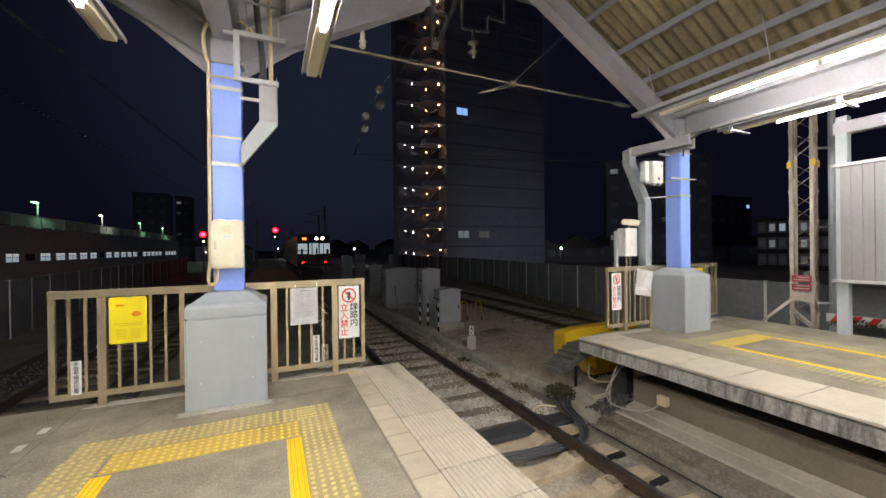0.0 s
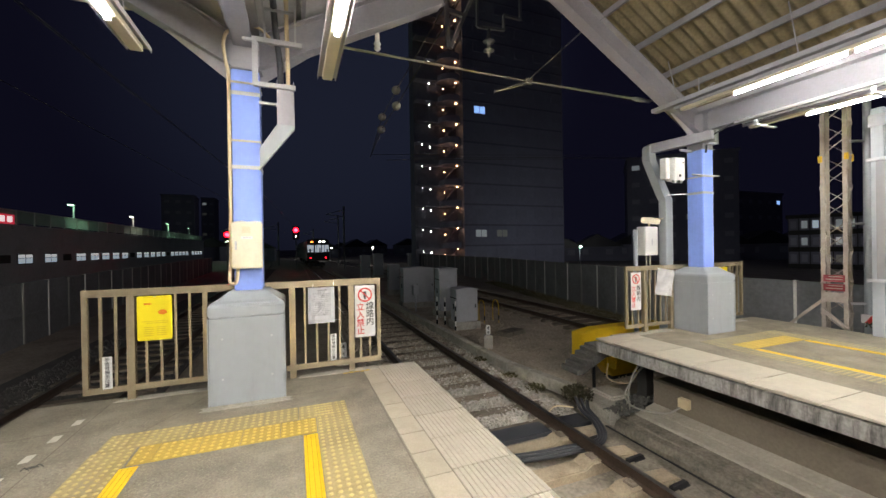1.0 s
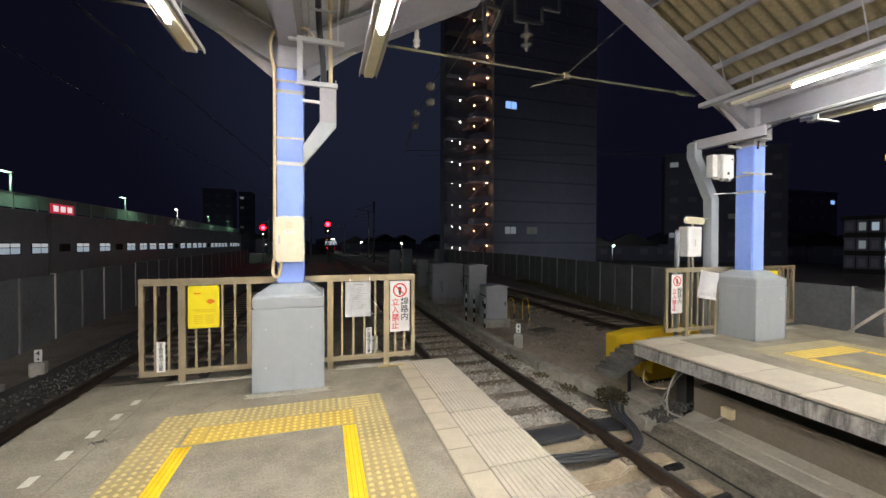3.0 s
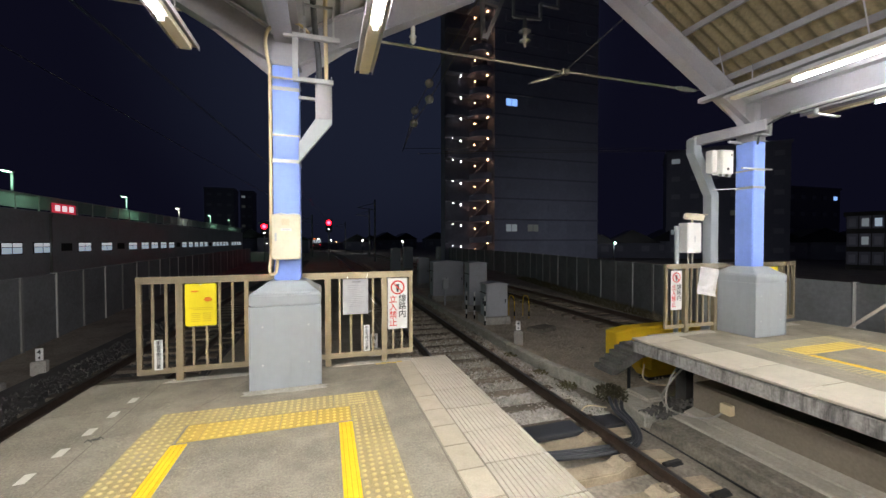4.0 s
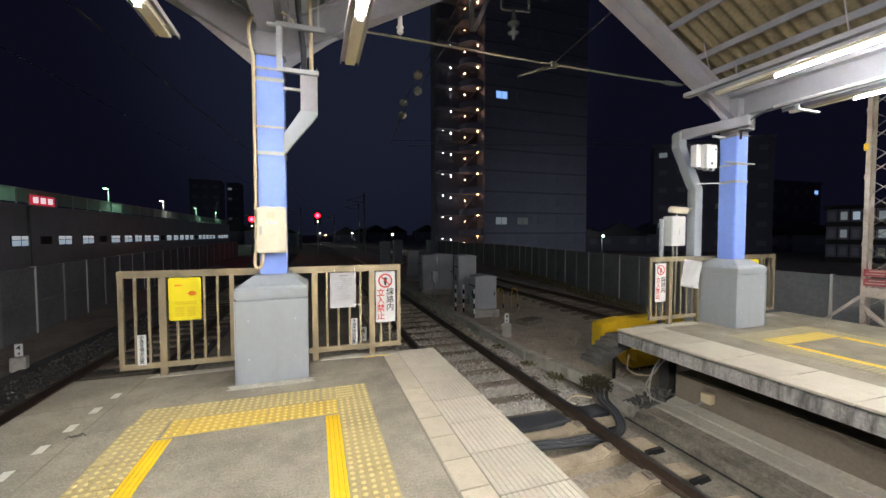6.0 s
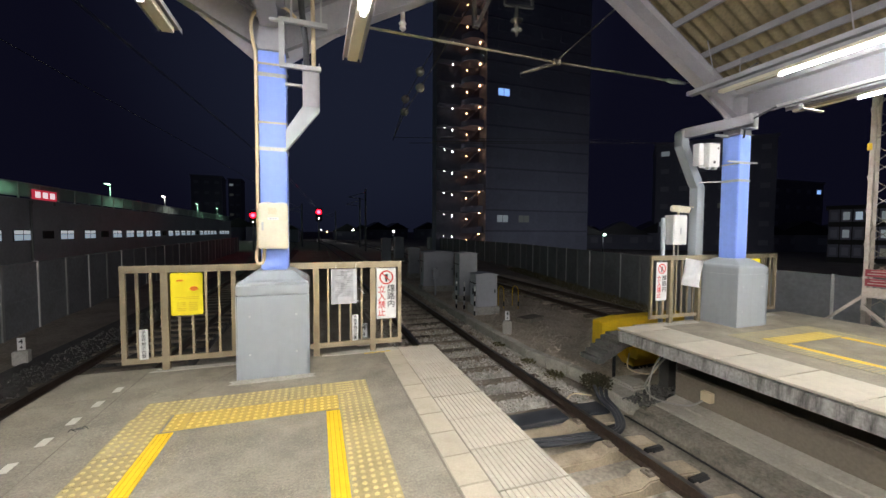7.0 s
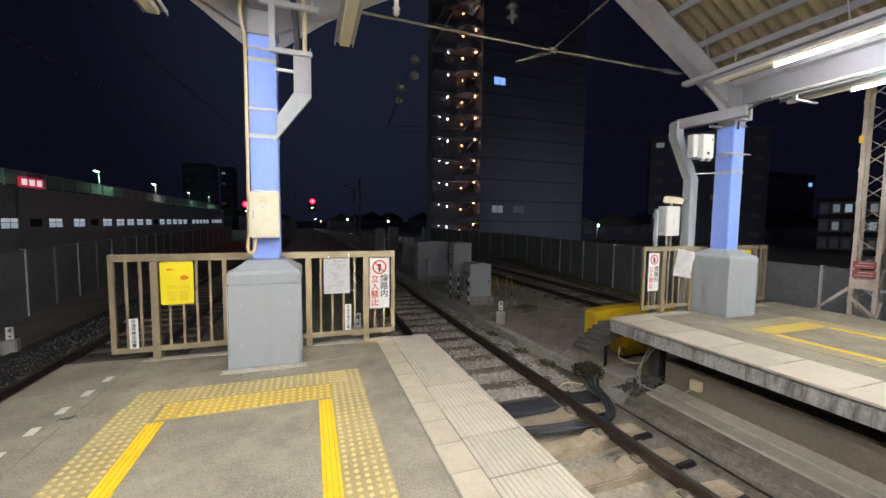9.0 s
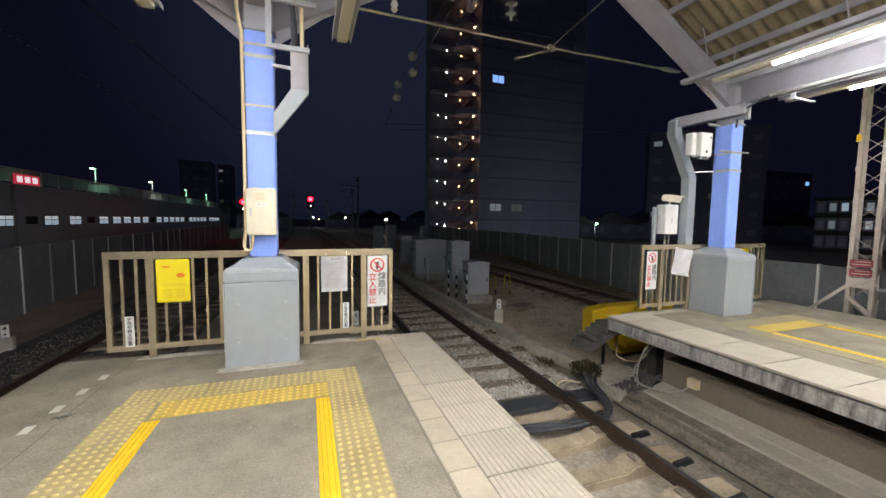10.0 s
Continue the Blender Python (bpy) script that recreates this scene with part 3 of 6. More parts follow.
slim_bm = bmesh.new()
add_box(slim_bm, 0.002, 0.148, 0.002, 0.298, -0.01, 0.004)
for i in range(2):
    for j in range(5):
        cx, cy = 0.03 + 0.06 * i, 0.03 + 0.06 * j
        add_prism(slim_bm, [(cx + 0.0125 * math.cos(k * math.tau / 8), cy + 0.0125 * math.sin(k * math.tau / 8)) for k in range(8)], "z", 0.003, 0.009, 1)
tile_slim = mesh_of("dot_tile", slim_bm, [M_TACTB, M_DOTB])


def paving(ox, oy, label, outer):
    """Rows of dotted tiles round a walking area, its two yellow strips."""
    root = thing("tactile_paving", label, "tactile paving", "tactile paving", (ox, oy, 0))
    def put(mesh, x, y):
        ob = new("dot_tile", mesh)
        ob.parent = root
        ob.matrix_basis = pose(x, y, rng.uniform(0, 0.0015), rz=rng.uniform(-0.3, 0.3))
    for i in range(6):                       # outer row across the end
        put(outer, -1.098 + 0.3 * i - 0.3, 3.0)
    put(outer, 0.252 - 0.001 * 0, 3.0)
    for i in range(4):                       # bright row inside it
        put(tile_bright, -0.95 + 0.3 * i, 2.69)
    put(tile_slim, -1.10, 2.69)
    for i in range(26):                      # the two sides
        put(outer, 0.252, 2.7 - 0.3 * i)
        put(outer, -1.42, 2.7 - 0.3 * i)
    for x in (0.135, -1.125):
        s = part("yellow_strip", boxes((x, x + 0.115, -5.2, 2.66, -0.01, 0.006)), M_LINE, root, "bright yellow guide strip")
        # thin darker yellow lines mark the strip's grooves
        for g in (0.022, 0.055, 0.09):
            part("strip_groove", boxes((x + g, x + g + 0.0035, -5.2, 2.65, 0.004, 0.0068)), M_GROOVE, s)
    return root


paving(0, 0, "worn yellow dotted tactile tiles with bright yellow strips", tile_worn)
paving(7.5, 0.1, "faded yellow dotted tactile tiles on the opposite platform", tile_faded)

dash = mesh_of("floor_mark", boxes((-0.030, 0.030, -0.062, 0.062, -0.002, 0.003)), M_DASH)
for i in range(14):
    ob = new("floor_mark", dash)
    ob.matrix_basis = pose(-1.815 - 0.02 * i, 3.77 - 0.325 * i, 0, 0, 0, 3)
    tagged(ob, "worn off-white painted dash on the platform", "floor mark", "dashes along the platform")
# pale repair patches in front of the fence
r2 = random.Random(9)
for cx, cy, w, d, seed in ((-0.38, 3.60, 0.80, 0.12, 1), (-1.25, 4.26, 0.85, 0.12, 2), (0.62, 4.27, 0.95, 0.14, 3), (6.05, 4.2, 0.95, 0.16, 4), (8.2, 4.2, 0.8, 0.16, 5)):
    bm = bmesh.new()
    k = 22
    vs = []
    for i in range(k):
        a = i * math.tau / k
        rad = 1 + 0.22 * noise.noise(Vector((math.cos(a) * 2, math.sin(a) * 2, seed * 7.0)))
        vs.append((cx + max(-1, min(1, 1.3 * math.cos(a))) * w / 2 * rad, cy + max(-1, min(1, 1.3 * math.sin(a))) * d / 2 * rad))
    add_prism(bm, vs, "z", -0.002, 0.004 + 0.001 * seed * 0.3)
    ob = part("mortar_patch", bm, M_PATCH)
    tagged(ob, "pale uneven mortar patch on the concrete", "mortar patch", "mortar patches")


bm = bmesh.new()
for k in range(4):
    add_rod(bm, curve_pts([(0.05 * k - 0.09, 0.012 * (k % 2), 0.006), (0.05 * k - 0.05, 0.02 - 0.02 * (k % 3), 0.014), (0.05 * k, 0.03 * ((k * 2) % 3) - 0.03, 0.005)], 4), 0.005, 5)
twig = part("dry_twig", bm, M_STEPC)
twig.matrix_basis = pose(-1.75, 2.93, 0, 0, 0, 20) @ Matrix.Diagonal((0.5, 0.8, 1, 1))
tagged(twig, "small dark dry twig lying on the deck", "twig")
bm = bmesh.new()
for k in range(5):
    add_box(bm, 0.64 + 0.07 * k, 0.70 + 0.07 * k, 4.16 + 0.006 * (k % 3), 4.19 + 0.008 * ((k * 2) % 3), -0.002, 0.0062)
tagged(part("paint_residue", bm, M_TACTB), "flaked yellow paint residue at the railing's foot", "paint residue")


# ---- columns with their boxed bases ----
def column(cx, label, top, thin, wide):
    root = thing("platform_column", label, "column", "platform columns", (cx, 4.0, 0))
    bm = bmesh.new()
    h = 0.353
    add_box(bm, -h, h, -h, h, 0, 0.905)
    part("base_casing", bm, M_GREY, root, "grey steel casing", 0.012)
    bm = bmesh.new()
    r = []
    for hw, z in ((h + 0.008, 0.905), (h + 0.008, 1.015), (h - 0.012, 1.04), (h - 0.05, 1.06), (0.20, 1.138), (0.165, 1.15)):
        r.append([bm.verts.new((sx * hw, sy * hw, z)) for sx, sy in ((-1, -1), (1, -1), (1, 1), (-1, 1))])
    for a, b in zip(r, r[1:]):
        for k in range(4):
            bm.faces.new((a[k], a[(k + 1) % 4], b[(k + 1) % 4], b[k]))
    bm.faces.new(r[0][::-1])
    bm.faces.new(r[-1])
    part("base_cap", bm, M_GREY, root, bevel=0.01)
    bm = bmesh.new()
    for sx in (-0.23, 0.23):
        for z in (0.27, 0.68):
            add_rod(bm, [(sx, -h - 0.006, z), (sx, -h + 0.002, z)], 0.011, 8)
    part("screws", bm, M_GALV, root)
    part("post", boxes((-0.138, 0.138, -0.15, 0.15, 1.15, top)), M_BLUE, root, "blue painted square post", 0.012)
    part("post_head", boxes((-0.135, 0.135, -0.15, 0.15, top + 0.012, 3.90), (-0.17, 0.17, -0.17, 0.17, top - 0.005, top + 0.012)), M_STEEL, root, "grey painted head", 0.006)
    for z, hh, m_ in [(z, 0.010, M_BAND) for z in thin] + [(z, 0.020, M_GALV) for z in wide]:
        bm = boxes((-0.146, 0.146, -0.157, -0.151, z - hh, z + hh), (-0.146, 0.146, 0.151, 0.157, z - hh, z + hh), (-0.146, -0.139, -0.151, 0.151, z - hh, z + hh), (0.139, 0.146, -0.151, 0.151, z - hh, z + hh))
        part("clamp_band", bm, m_, root, "pale metal clamp band")
    bm = bmesh.new()
    for sx in (-h - 0.004, h + 0.004):
        add_box(bm, sx - 0.006, sx + 0.006, -h - 0.006, -h + 0.006, 0.01, 0.90)
    part("corner_trim", bm, M_GREY, root)
    return root


column(-0.380, "blue square column on a grey steel casing", 3.55, (2.77, 3.40), (2.485, 3.285))
column(7.045, "blue square column on a grey casing, opposite platform", 3.27, (2.78,), (2.49,))


# ---- canopies: butterfly roofs on raised arms ----
SLOPE = 0.525


def canopy(name, cx, half, y0, y1, sheet, label, corrugated, zv=3.62, lift=0.045, beam=0.0, slope=SLOPE):
    root = tagged(thing(name, label, "canopy"), kind="structure")
    zb, zv = zv, zv + lift
    for s in (-1, 1):
        # sloping sheet
        bm = bmesh.new()
        if corrugated:
            n = int((y1 - y0) / 0.020)
            rows = []
            for i in range(n + 1):
                y = y0 + (y1 - y0) * i / n
                w = 0.030 * math.cos(y * math.tau / 0.165)
                rows.append([bm.verts.new((cx + s * d, y, zv + 0.30 + slope * d + w)) for d in (0.02, half * 0.5, half)])
            for a, b in zip(rows, rows[1:]):
                for k in range(2):
                    bm.faces.new((a[k], a[k + 1], b[k + 1], b[k])).smooth = True
        else:
            d0, d1 = 0.02, half
            add_prism(bm, [(cx + s * d0, zv + 0.25 + slope * d0), (cx + s * d1, zv + 0.25 + slope * d1), (cx + s * d1, zv + 0.30 + slope * d1), (cx + s * d0, zv + 0.30 + slope * d0)], "y", y0, y1)
        part("roof_sheet", bm, sheet, root)
        if not corrugated:
            bm = bmesh.new()
            y = y1 - 0.9
            while y > y0:
                add_bar(bm, (cx + s * 0.05, y, zv + 0.245 + slope * 0.05), (cx + s * half, y, zv + 0.245 + slope * half), 0.02, 0.012)
                y -= 0.9
            part("seam_strips", bm, M_STEEL, root)
        # purlins
        for k, d in enumerate((0.62, 0.96, 1.6, 2.3, 3.0)):
            if d < half:
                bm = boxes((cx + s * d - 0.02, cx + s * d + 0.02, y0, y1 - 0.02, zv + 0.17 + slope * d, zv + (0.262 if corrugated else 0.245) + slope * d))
                part("purlin", bm, M_STEELSHADE if corrugated else M_STEEL, root)
        # arms: I-section rafters
        y = 4.0
        while y > y0:
            a = Vector((cx + s * 0.05, y, zv - 0.06 + slope * 0.05))
            b = Vector((cx + s * half, y, zv - 0.02 + slope * half))
            bm = bmesh.new()
            a, b = a + Vector((0, 0, 0.03)), b + Vector((0, 0, 0.03))
            add_bar(bm, a, b, 0.015, 0.33)
            for dz in (-0.165, 0.165):
                add_bar(bm, a + Vector((0, 0, dz * 1.1)), b + Vector((0, 0, dz * 1.1)), 0.19, 0.016)
            for q in (0.25, 0.5, 0.75):
                c = a.lerp(b, q)
                add_bar(bm, c + Vector((0, 0, -0.13)), c + Vector((0, 0, 0.13)), 0.14, 0.01)
            # gusset at the column
            add_prism(bm, [(cx + s * 0.10, zv - 0.34), (cx + s * 0.75, zv + 0.16), (cx + s * 0.10, zv + 0.16)], "y", y - 0.006, y + 0.006)
            part("rafter_arm", bm, M_STEEL, root)
            y -= 5.0
        # edge fascia
        bm = boxes((cx + s * half - 0.02, cx + s * half + 0.02, y0, y1, zv + 0.10 + slope * half, zv + 0.36 + slope * half))
        part("eaves_fascia", bm, M_STEEL, root)
        bm = bmesh.new()
        add_bar(bm, (cx + s * 0.02, y1, zv + 0.26 + slope * 0.02), (cx + s * half, y1, zv + 0.26 + slope * half), 0.03, 0.16)
        part("gable_trim", bm, M_STEEL, root)
    zv = zb + beam
    deep = 0.27 if corrugated else 0.16
    part("valley_beam", boxes((cx - 0.10, cx + 0.10, y0, 3.84, zv - deep, zv - deep + 0.015), (cx - 0.10, cx + 0.10, y0, 3.84, zv + 0.16, zv + 0.175), (cx - 0.008, cx + 0.008, y0, 3.84, zv - deep + 0.015, zv + 0.16)), M_STEELSHADE, root, "long steel beam over the columns")
    part("valley_gutter", boxes((cx - 0.16, cx + 0.16, y0, y1, zb + 0.31, zb + 0.40)), M_STEEL, root)
    return root


canopy("canopy_near", -0.388, 2.35, -34, 4.25, M_SOFFIT, "grey butterfly canopy over the platform", False, lift=0.13, beam=0.33)
canopy("canopy_far", 7.045, 3.6, -34, 4.18, M_CORR, "butterfly canopy with stained corrugated sheets", True, lift=0.10, beam=0.24, slope=0.565)


# ---- fluorescent lamps ----
def strip_lamp(x, y, z, n, label, group, dark=0.82, tray=True):
    """A row of n bare tubes on a channel that runs towards -y from (x, y, z)."""
    root = thing("strip_light", label, "strip light", group, (x, y, z))
    L = dark + n * 1.26
    if tray:
        bm = boxes((-0.095, 0.095, -L, 0.05, 0.06, 0.075), (-0.095, -0.087, -L, 0.05, 0.03, 0.06), (0.087, 0.095, -L, 0.05, 0.03, 0.06))
        part("tray", bm, M_STEEL, root, "grey steel tray")
    part("lamp_body", boxes((-0.05, 0.05, -L, -0.02, 0.0, 0.058)), M_IVORY, root, "cream lamp body", 0.004)
    for i in range(n):
        y0 = -dark - i * 1.26
        part("tube", rods(0.0165, [(0, y0, -0.022), (0, y0 - 1.19, -0.022)], seg=10), M_TUBE, root, "glowing white tube")
        part("lamp_holder", boxes((-0.022, 0.022, y0 + 0.0, y0 + 0.022, -0.045, 0.0), (-0.022, 0.022, y0 - 1.212, y0 - 1.19, -0.045, 0.0)), M_WHITE, root)
    rod = mesh_of("hanger", rods(0.008, [(0, 0, 0.07), (0, 0, 0.42)], seg=6), M_STEEL)
    for i in range(0, n + 1, 2):
        ob = new("hanger", rod)
        ob.parent = root
        ob.matrix_basis = pose(0, -0.3 - i * 1.2, 0)
    return root


strip_lamp(0.445, 3.47, 3.385, 26, "bare fluorescent strip light below the grey canopy", "strip lights", dark=1.0)
strip_lamp(-1.21, 3.45, 3.40, 26, "bare fluorescent strip light below the grey canopy", "strip lights", dark=0.60)
strip_lamp(6.0, 3.58, 3.74, 26, "bare fluorescent strip light under corrugated roof", "strip lights")
strip_lamp(7.6, 3.50, 3.59, 26, "bare fluorescent strip light under corrugated roof", "strip lights")


# ---- seams in the deck ----
def seam(pts, w, seed):
    q = random.Random(seed)
    ps = curve_pts([(x + q.uniform(-0.01, 0.01), y, 0) for x, y in pts], 6)
    bm = bmesh.new()
    for a, d in zip(ps, ps[1:]):
        add_bar(bm, (a.x, a.y, 0.0005), (d.x, d.y, 0.0005), w * q.uniform(0.6, 1.3), 0.002)
    ob = part("deck_seam", bm, M_JOINT)
    tagged(ob, "thin dark seam in the worn concrete deck", "deck seam", "deck seams")


seam([(-1.72, 4.2), (-1.735, 3.4), (-1.725, 2.2), (-1.72, 1.0), (-1.74, -1.0)], 0.009, 1)
seam([(-2.42, 3.54), (-2.1, 3.55), (-1.9, 3.57), (-1.73, 3.57)], 0.006, 2)
seam([(-0.82, 4.02), (-1.0, 3.66), (-1.18, 3.31)], 0.006, 3)
seam([(0.02, 3.68), (0.3, 3.66), (0.62, 3.72), (0.88, 3.70)], 0.005, 5)
seam([(0.885, 4.25), (0.875, 3.0), (0.88, 1.6), (0.88, 0.0)], 0.012, 6)


# ---- end fences ----
def end_fence(x0, x1, posts, frames, balusters, label, gap):
    """Bronze railing in the plane y = 4.287; gap: where the column's casing stands."""
    root = thing("end_fence", label, "fence", "end fences", (0, 4.287, 0))
    part("top_rail", boxes((x0, x1, -0.03, 0.03, 1.11, 1.19)), M_FENCE, root, bevel=0.005)
    for a, b in ((x0, gap[0]), (gap[1], x1)):
        part("bottom_rail", boxes((a, b, -0.022, 0.022, 0.09, 0.155)), M_FENCE, root, bevel=0.004)
    for x in posts:
        part("post", boxes((x - 0.036, x + 0.036, -0.04, 0.036, -0.02, 1.109)), M_FENCE, root, bevel=0.004)
    for x in frames:
        part("end_stile", boxes((x - 0.024, x + 0.024, -0.024, 0.024, 0.156, 1.109)), M_FENCE, root, bevel=0.003)
    bal = mesh_of("baluster", boxes((-0.013, 0.013, -0.013, 0.013, 0.156, 1.109)), M_FENCE)
    for x in balusters:
        ob = new("baluster", bal)
        ob.parent = root
        ob.matrix_basis = pose(x, 0, 0)
    return root


end_fence(-1.985, 1.15, (-1.565, 0.055, 0.765), (-1.96, -0.875, 1.125), (-1.83, -1.70, -1.43, -1.295, -1.16, -1.025, 0.20, 0.34, 0.48, 0.62, 0.885, 1.005),
          "bronze metal railing across the platform's end", (-0.75, -0.02))
end_fence(5.50, 8.69, (5.95, 6.62, 7.52, 8.25), (5.525, 8.665), (5.66, 5.80, 6.085, 6.22, 6.355, 6.49, 7.66, 7.80, 7.94, 8.08, 8.39, 8.53),
          "bronze metal railing across the opposite platform's end", (6.68, 7.41))


# ---- notices on the fences ----
def plate(name, x0, x1, z0, z1, y, mat_, label, parent=None, curl=0.0, r=0.012):
    root = thing(name, label, name.replace("_", " "), "", ((x0 + x1) / 2, y, (z0 + z1) / 2))
    w, h = (x1 - x0) / 2, (z1 - z0) / 2
    bm = bmesh.new()
    if curl:
        nx, nz = 9, 11
        rows = []
        for j in range(nz):
            rows.append([bm.verts.new((-w + 2 * w * i / (nx - 1), -curl * abs(noise.noise(Vector((i * 0.33, j * 0.3, x0 * 9)))) - curl * 0.5 * (j == 0) - curl * 0.4 * (i == nx - 1), -h + 2 * h * j / (nz - 1))) for i in range(nx)])
        for a, b in zip(rows, rows[1:]):
            for i in range(nx - 1):
                bm.faces.new((a[i], a[i + 1], b[i + 1], b[i]))
        bmesh.ops.solidify(bm, geom=bm.faces[:], thickness=0.003)
        part("sheet", bm, mat_, root)
    else:
        pts = []
        for sx, sz, a0 in ((1, 1, 0), (-1, 1, 90), (-1, -1, 180), (1, -1, 270)):
            for k in range(4):
                a = radians(a0 + 30 * k)
                pts.append((sx * (w - r) + r * math.cos(a), sz * (h - r) + r * math.sin(a)))
        add_prism(bm, pts, "y", 0, 0.004)
        part("board", bm, mat_, root)
    return root


def bars_on(root, name, mat_, rects, y=-0.003):
    bm = bmesh.new()
    for x, z, w, h in rects:
        add_box(bm, x - w / 2, x + w / 2, y, y + 0.0025, z - h / 2, z + h / 2)
    return part(name, bm, mat_, root)


def no_entry_sign(x0, x1, z0, z1, y, label):
    root = plate("warning_sign", x0, x1, z0, z1, y, M_WHITE, label, r=0.008)
    w, h = x1 - x0, z1 - z0
    zc = h / 2 - w * 0.47
    R = w * 0.36
    bm = bmesh.new()
    for k in range(32):
        a, b = k * math.tau / 32, (k + 1) * math.tau / 32
        q = [(R * math.cos(a), R * math.sin(a)), (R * math.cos(b), R * math.sin(b)), (R * 0.8 * math.cos(b), R * 0.8 * math.sin(b)), (R * 0.8 * math.cos(a), R * 0.8 * math.sin(a))]
        add_prism(bm, [(p[0], zc + p[1]) for p in q], "y", -0.003, -0.0003)
    add_bar(bm, (-R * 0.62, -0.0022, zc + R * 0.62), (R * 0.62, -0.0022, zc - R * 0.62), 0.0025, R * 0.17, up=(0, 0, 1))
    part("ban_ring", bm, M_RED, root, "red ring with a slash")
    bars_on(root, "pictogram_bar", M_INK, [(0, zc + 0.005, R * 0.42, R * 0.8), (0, zc - R * 0.5, R * 0.26, R * 0.3)], -0.0018)
    s = w * 0.41
    text_mesh("red_letters", "立\n入\n禁\n止", s, M_RED, root, pose(-w * 0.235, -0.002, -h * 0.155) @ FRONT, 0.97)
    text_mesh("black_letters", "線\n路\n内", s, M_INK, root, pose(w * 0.24, -0.002, -h * 0.065) @ FRONT, 0.97)
    return root


def hand_signal_sign(x0, x1, z0, z1, y):
    root = plate("position_sign", x0, x1, z0, z1, y, M_WHITE, "narrow white sign with black letters on the railing", r=0.004)
    text_mesh("black_letters", "手\n信\n号\n現\n示\n位\n置", (z1 - z0) / 7.5, M_INK, root, pose(0, -0.002, 0) @ FRONT, 1.0)
    return root


no_entry_sign(0.81, 1.07, 0.43, 1.10, 4.235, "white warning sign with a red ban symbol on the railing")
no_entry_sign(5.58, 5.82, 0.42, 1.08, 4.235, "white warning sign with red ban symbol, opposite railing")
hand_signal_sign(-1.815, -1.73, 0.14, 0.48, 4.262)
hand_signal_sign(0.497, 0.575, 0.16, 0.50, 4.262)
ysign = plate("yellow_notice", -1.50, -1.18, 0.62, 1.105, 4.235, M_SIGNY, "bright yellow notice board on the bronze railing", r=0.02)
bars_on(ysign, "orange_line", M_ORANGE, [(-0.07, 0.155, 0.055, 0.018), (-0.035, 0.155, 0.02, 0.008)])
bm = bmesh.new()
add_prism(bm, [(0.07 + 0.04 * math.cos(k * math.tau / 14) * (1 + 0.2 * math.sin(3 * k)), 0.06 + 0.026 * math.sin(k * math.tau / 14)) for k in range(14)], "y", -0.003, -0.0003)
part("orange_blot", bm, M_ORANGE, ysign)
bars_on(ysign, "ochre_lines", M_OCHRE, [(-0.0, -0.035, 0.24, 0.007), (0.02, -0.055, 0.2, 0.007)] + [(x, -0.10 - 0.022 * k, 0.085, 0.009) for x in (-0.055, 0.06) for k in range(5)])
bars_on(ysign, "tie", M_WHITE, [(0.0, 0.235, 0.02, 0.01)])
ysign2 = plate("yellow_notice", 7.86, 8.16, 0.62, 1.10, 4.235, M_SIGNY, "bright yellow notice board beside the grey casing", r=0.02)
bars_on(ysign2, "ochre_lines", M_OCHRE, [(0, -0.05 - 0.025 * k, 0.2, 0.009) for k in range(5)])
paper = plate("paper_notice", 0.235, 0.555, 0.655, 1.105, 4.235, M_PAPER, "creased white paper notice in a clear sleeve", curl=0.02)
bars_on(paper, "title_line", M_INKG, [(0.01, 0.19, 0.11, 0.012)], -0.026)
bars_on(paper, "text_lines", M_INKG, [(0.0 - 0.01 * (k % 3), 0.145 - 0.024 * k, 0.22 - 0.04 * (k % 3), 0.0028) for k in range(12)], -0.026)
part("cable_tie", rods(0.003, [(-0.10, -0.01, 0.20), (-0.10, -0.012, 0.26)], [(0.145, -0.01, 0.2), (0.15, -0.012, 0.29)], [(0.12, -0.02, -0.19), (0.21, -0.025, -0.195)], [(0.19, -0.01, -0.03), (0.26, -0.03, -0.11)]), M_PAPER, paper)
far_paper = plate("paper_notice", 6.22, 6.54, 0.64, 1.12, 4.225, M_PAPER, "curled white paper notice tied to railing", curl=0.035)
far_paper.matrix_basis = far_paper.matrix_basis @ pose(0, 0, 0, 0, 9, -14)


# ---- switch box and conduits on the near column ----
box_ = thing("switch_box", "ivory steel switch box on the blue column", "switch box", "", (-0.375, 3.85, 1.635))
part("box_body", boxes((-0.145, 0.145, -0.13, -0.006, -0.245, 0.245)), M_IVORY, box_, bevel=0.008)
part("box_door", boxes((-0.135, 0.135, -0.142, -0.131, -0.235, 0.235)), M_IVORY, box_, "ivory hinged door", 0.005)
part("vent_grille", boxes(*[(-0.045, 0.035, -0.146, -0.1425, 0.13 + 0.012 * k, 0.136 + 0.012 * k) for k in range(6)]), M_CABLEI, box_)
part("name_label", boxes((-0.055, 0.055, -0.145, -0.1425, 0.068, 0.095)), M_WHITE, box_, "small white label")
part("label_marks", boxes((-0.035, -0.012, -0.147, -0.1452, 0.075, 0.089), (-0.006, 0.012, -0.147, -0.1452, 0.075, 0.089), (0.018, 0.036, -0.147, -0.1452, 0.075, 0.089)), M_INKG, box_)
part("latch", boxes((-0.115, -0.095, -0.152, -0.1425, -0.045, 0.045), (-0.112, -0.098, -0.162, -0.152, -0.01, 0.035)), M_GALV, box_, "chrome latch handle", 0.002)
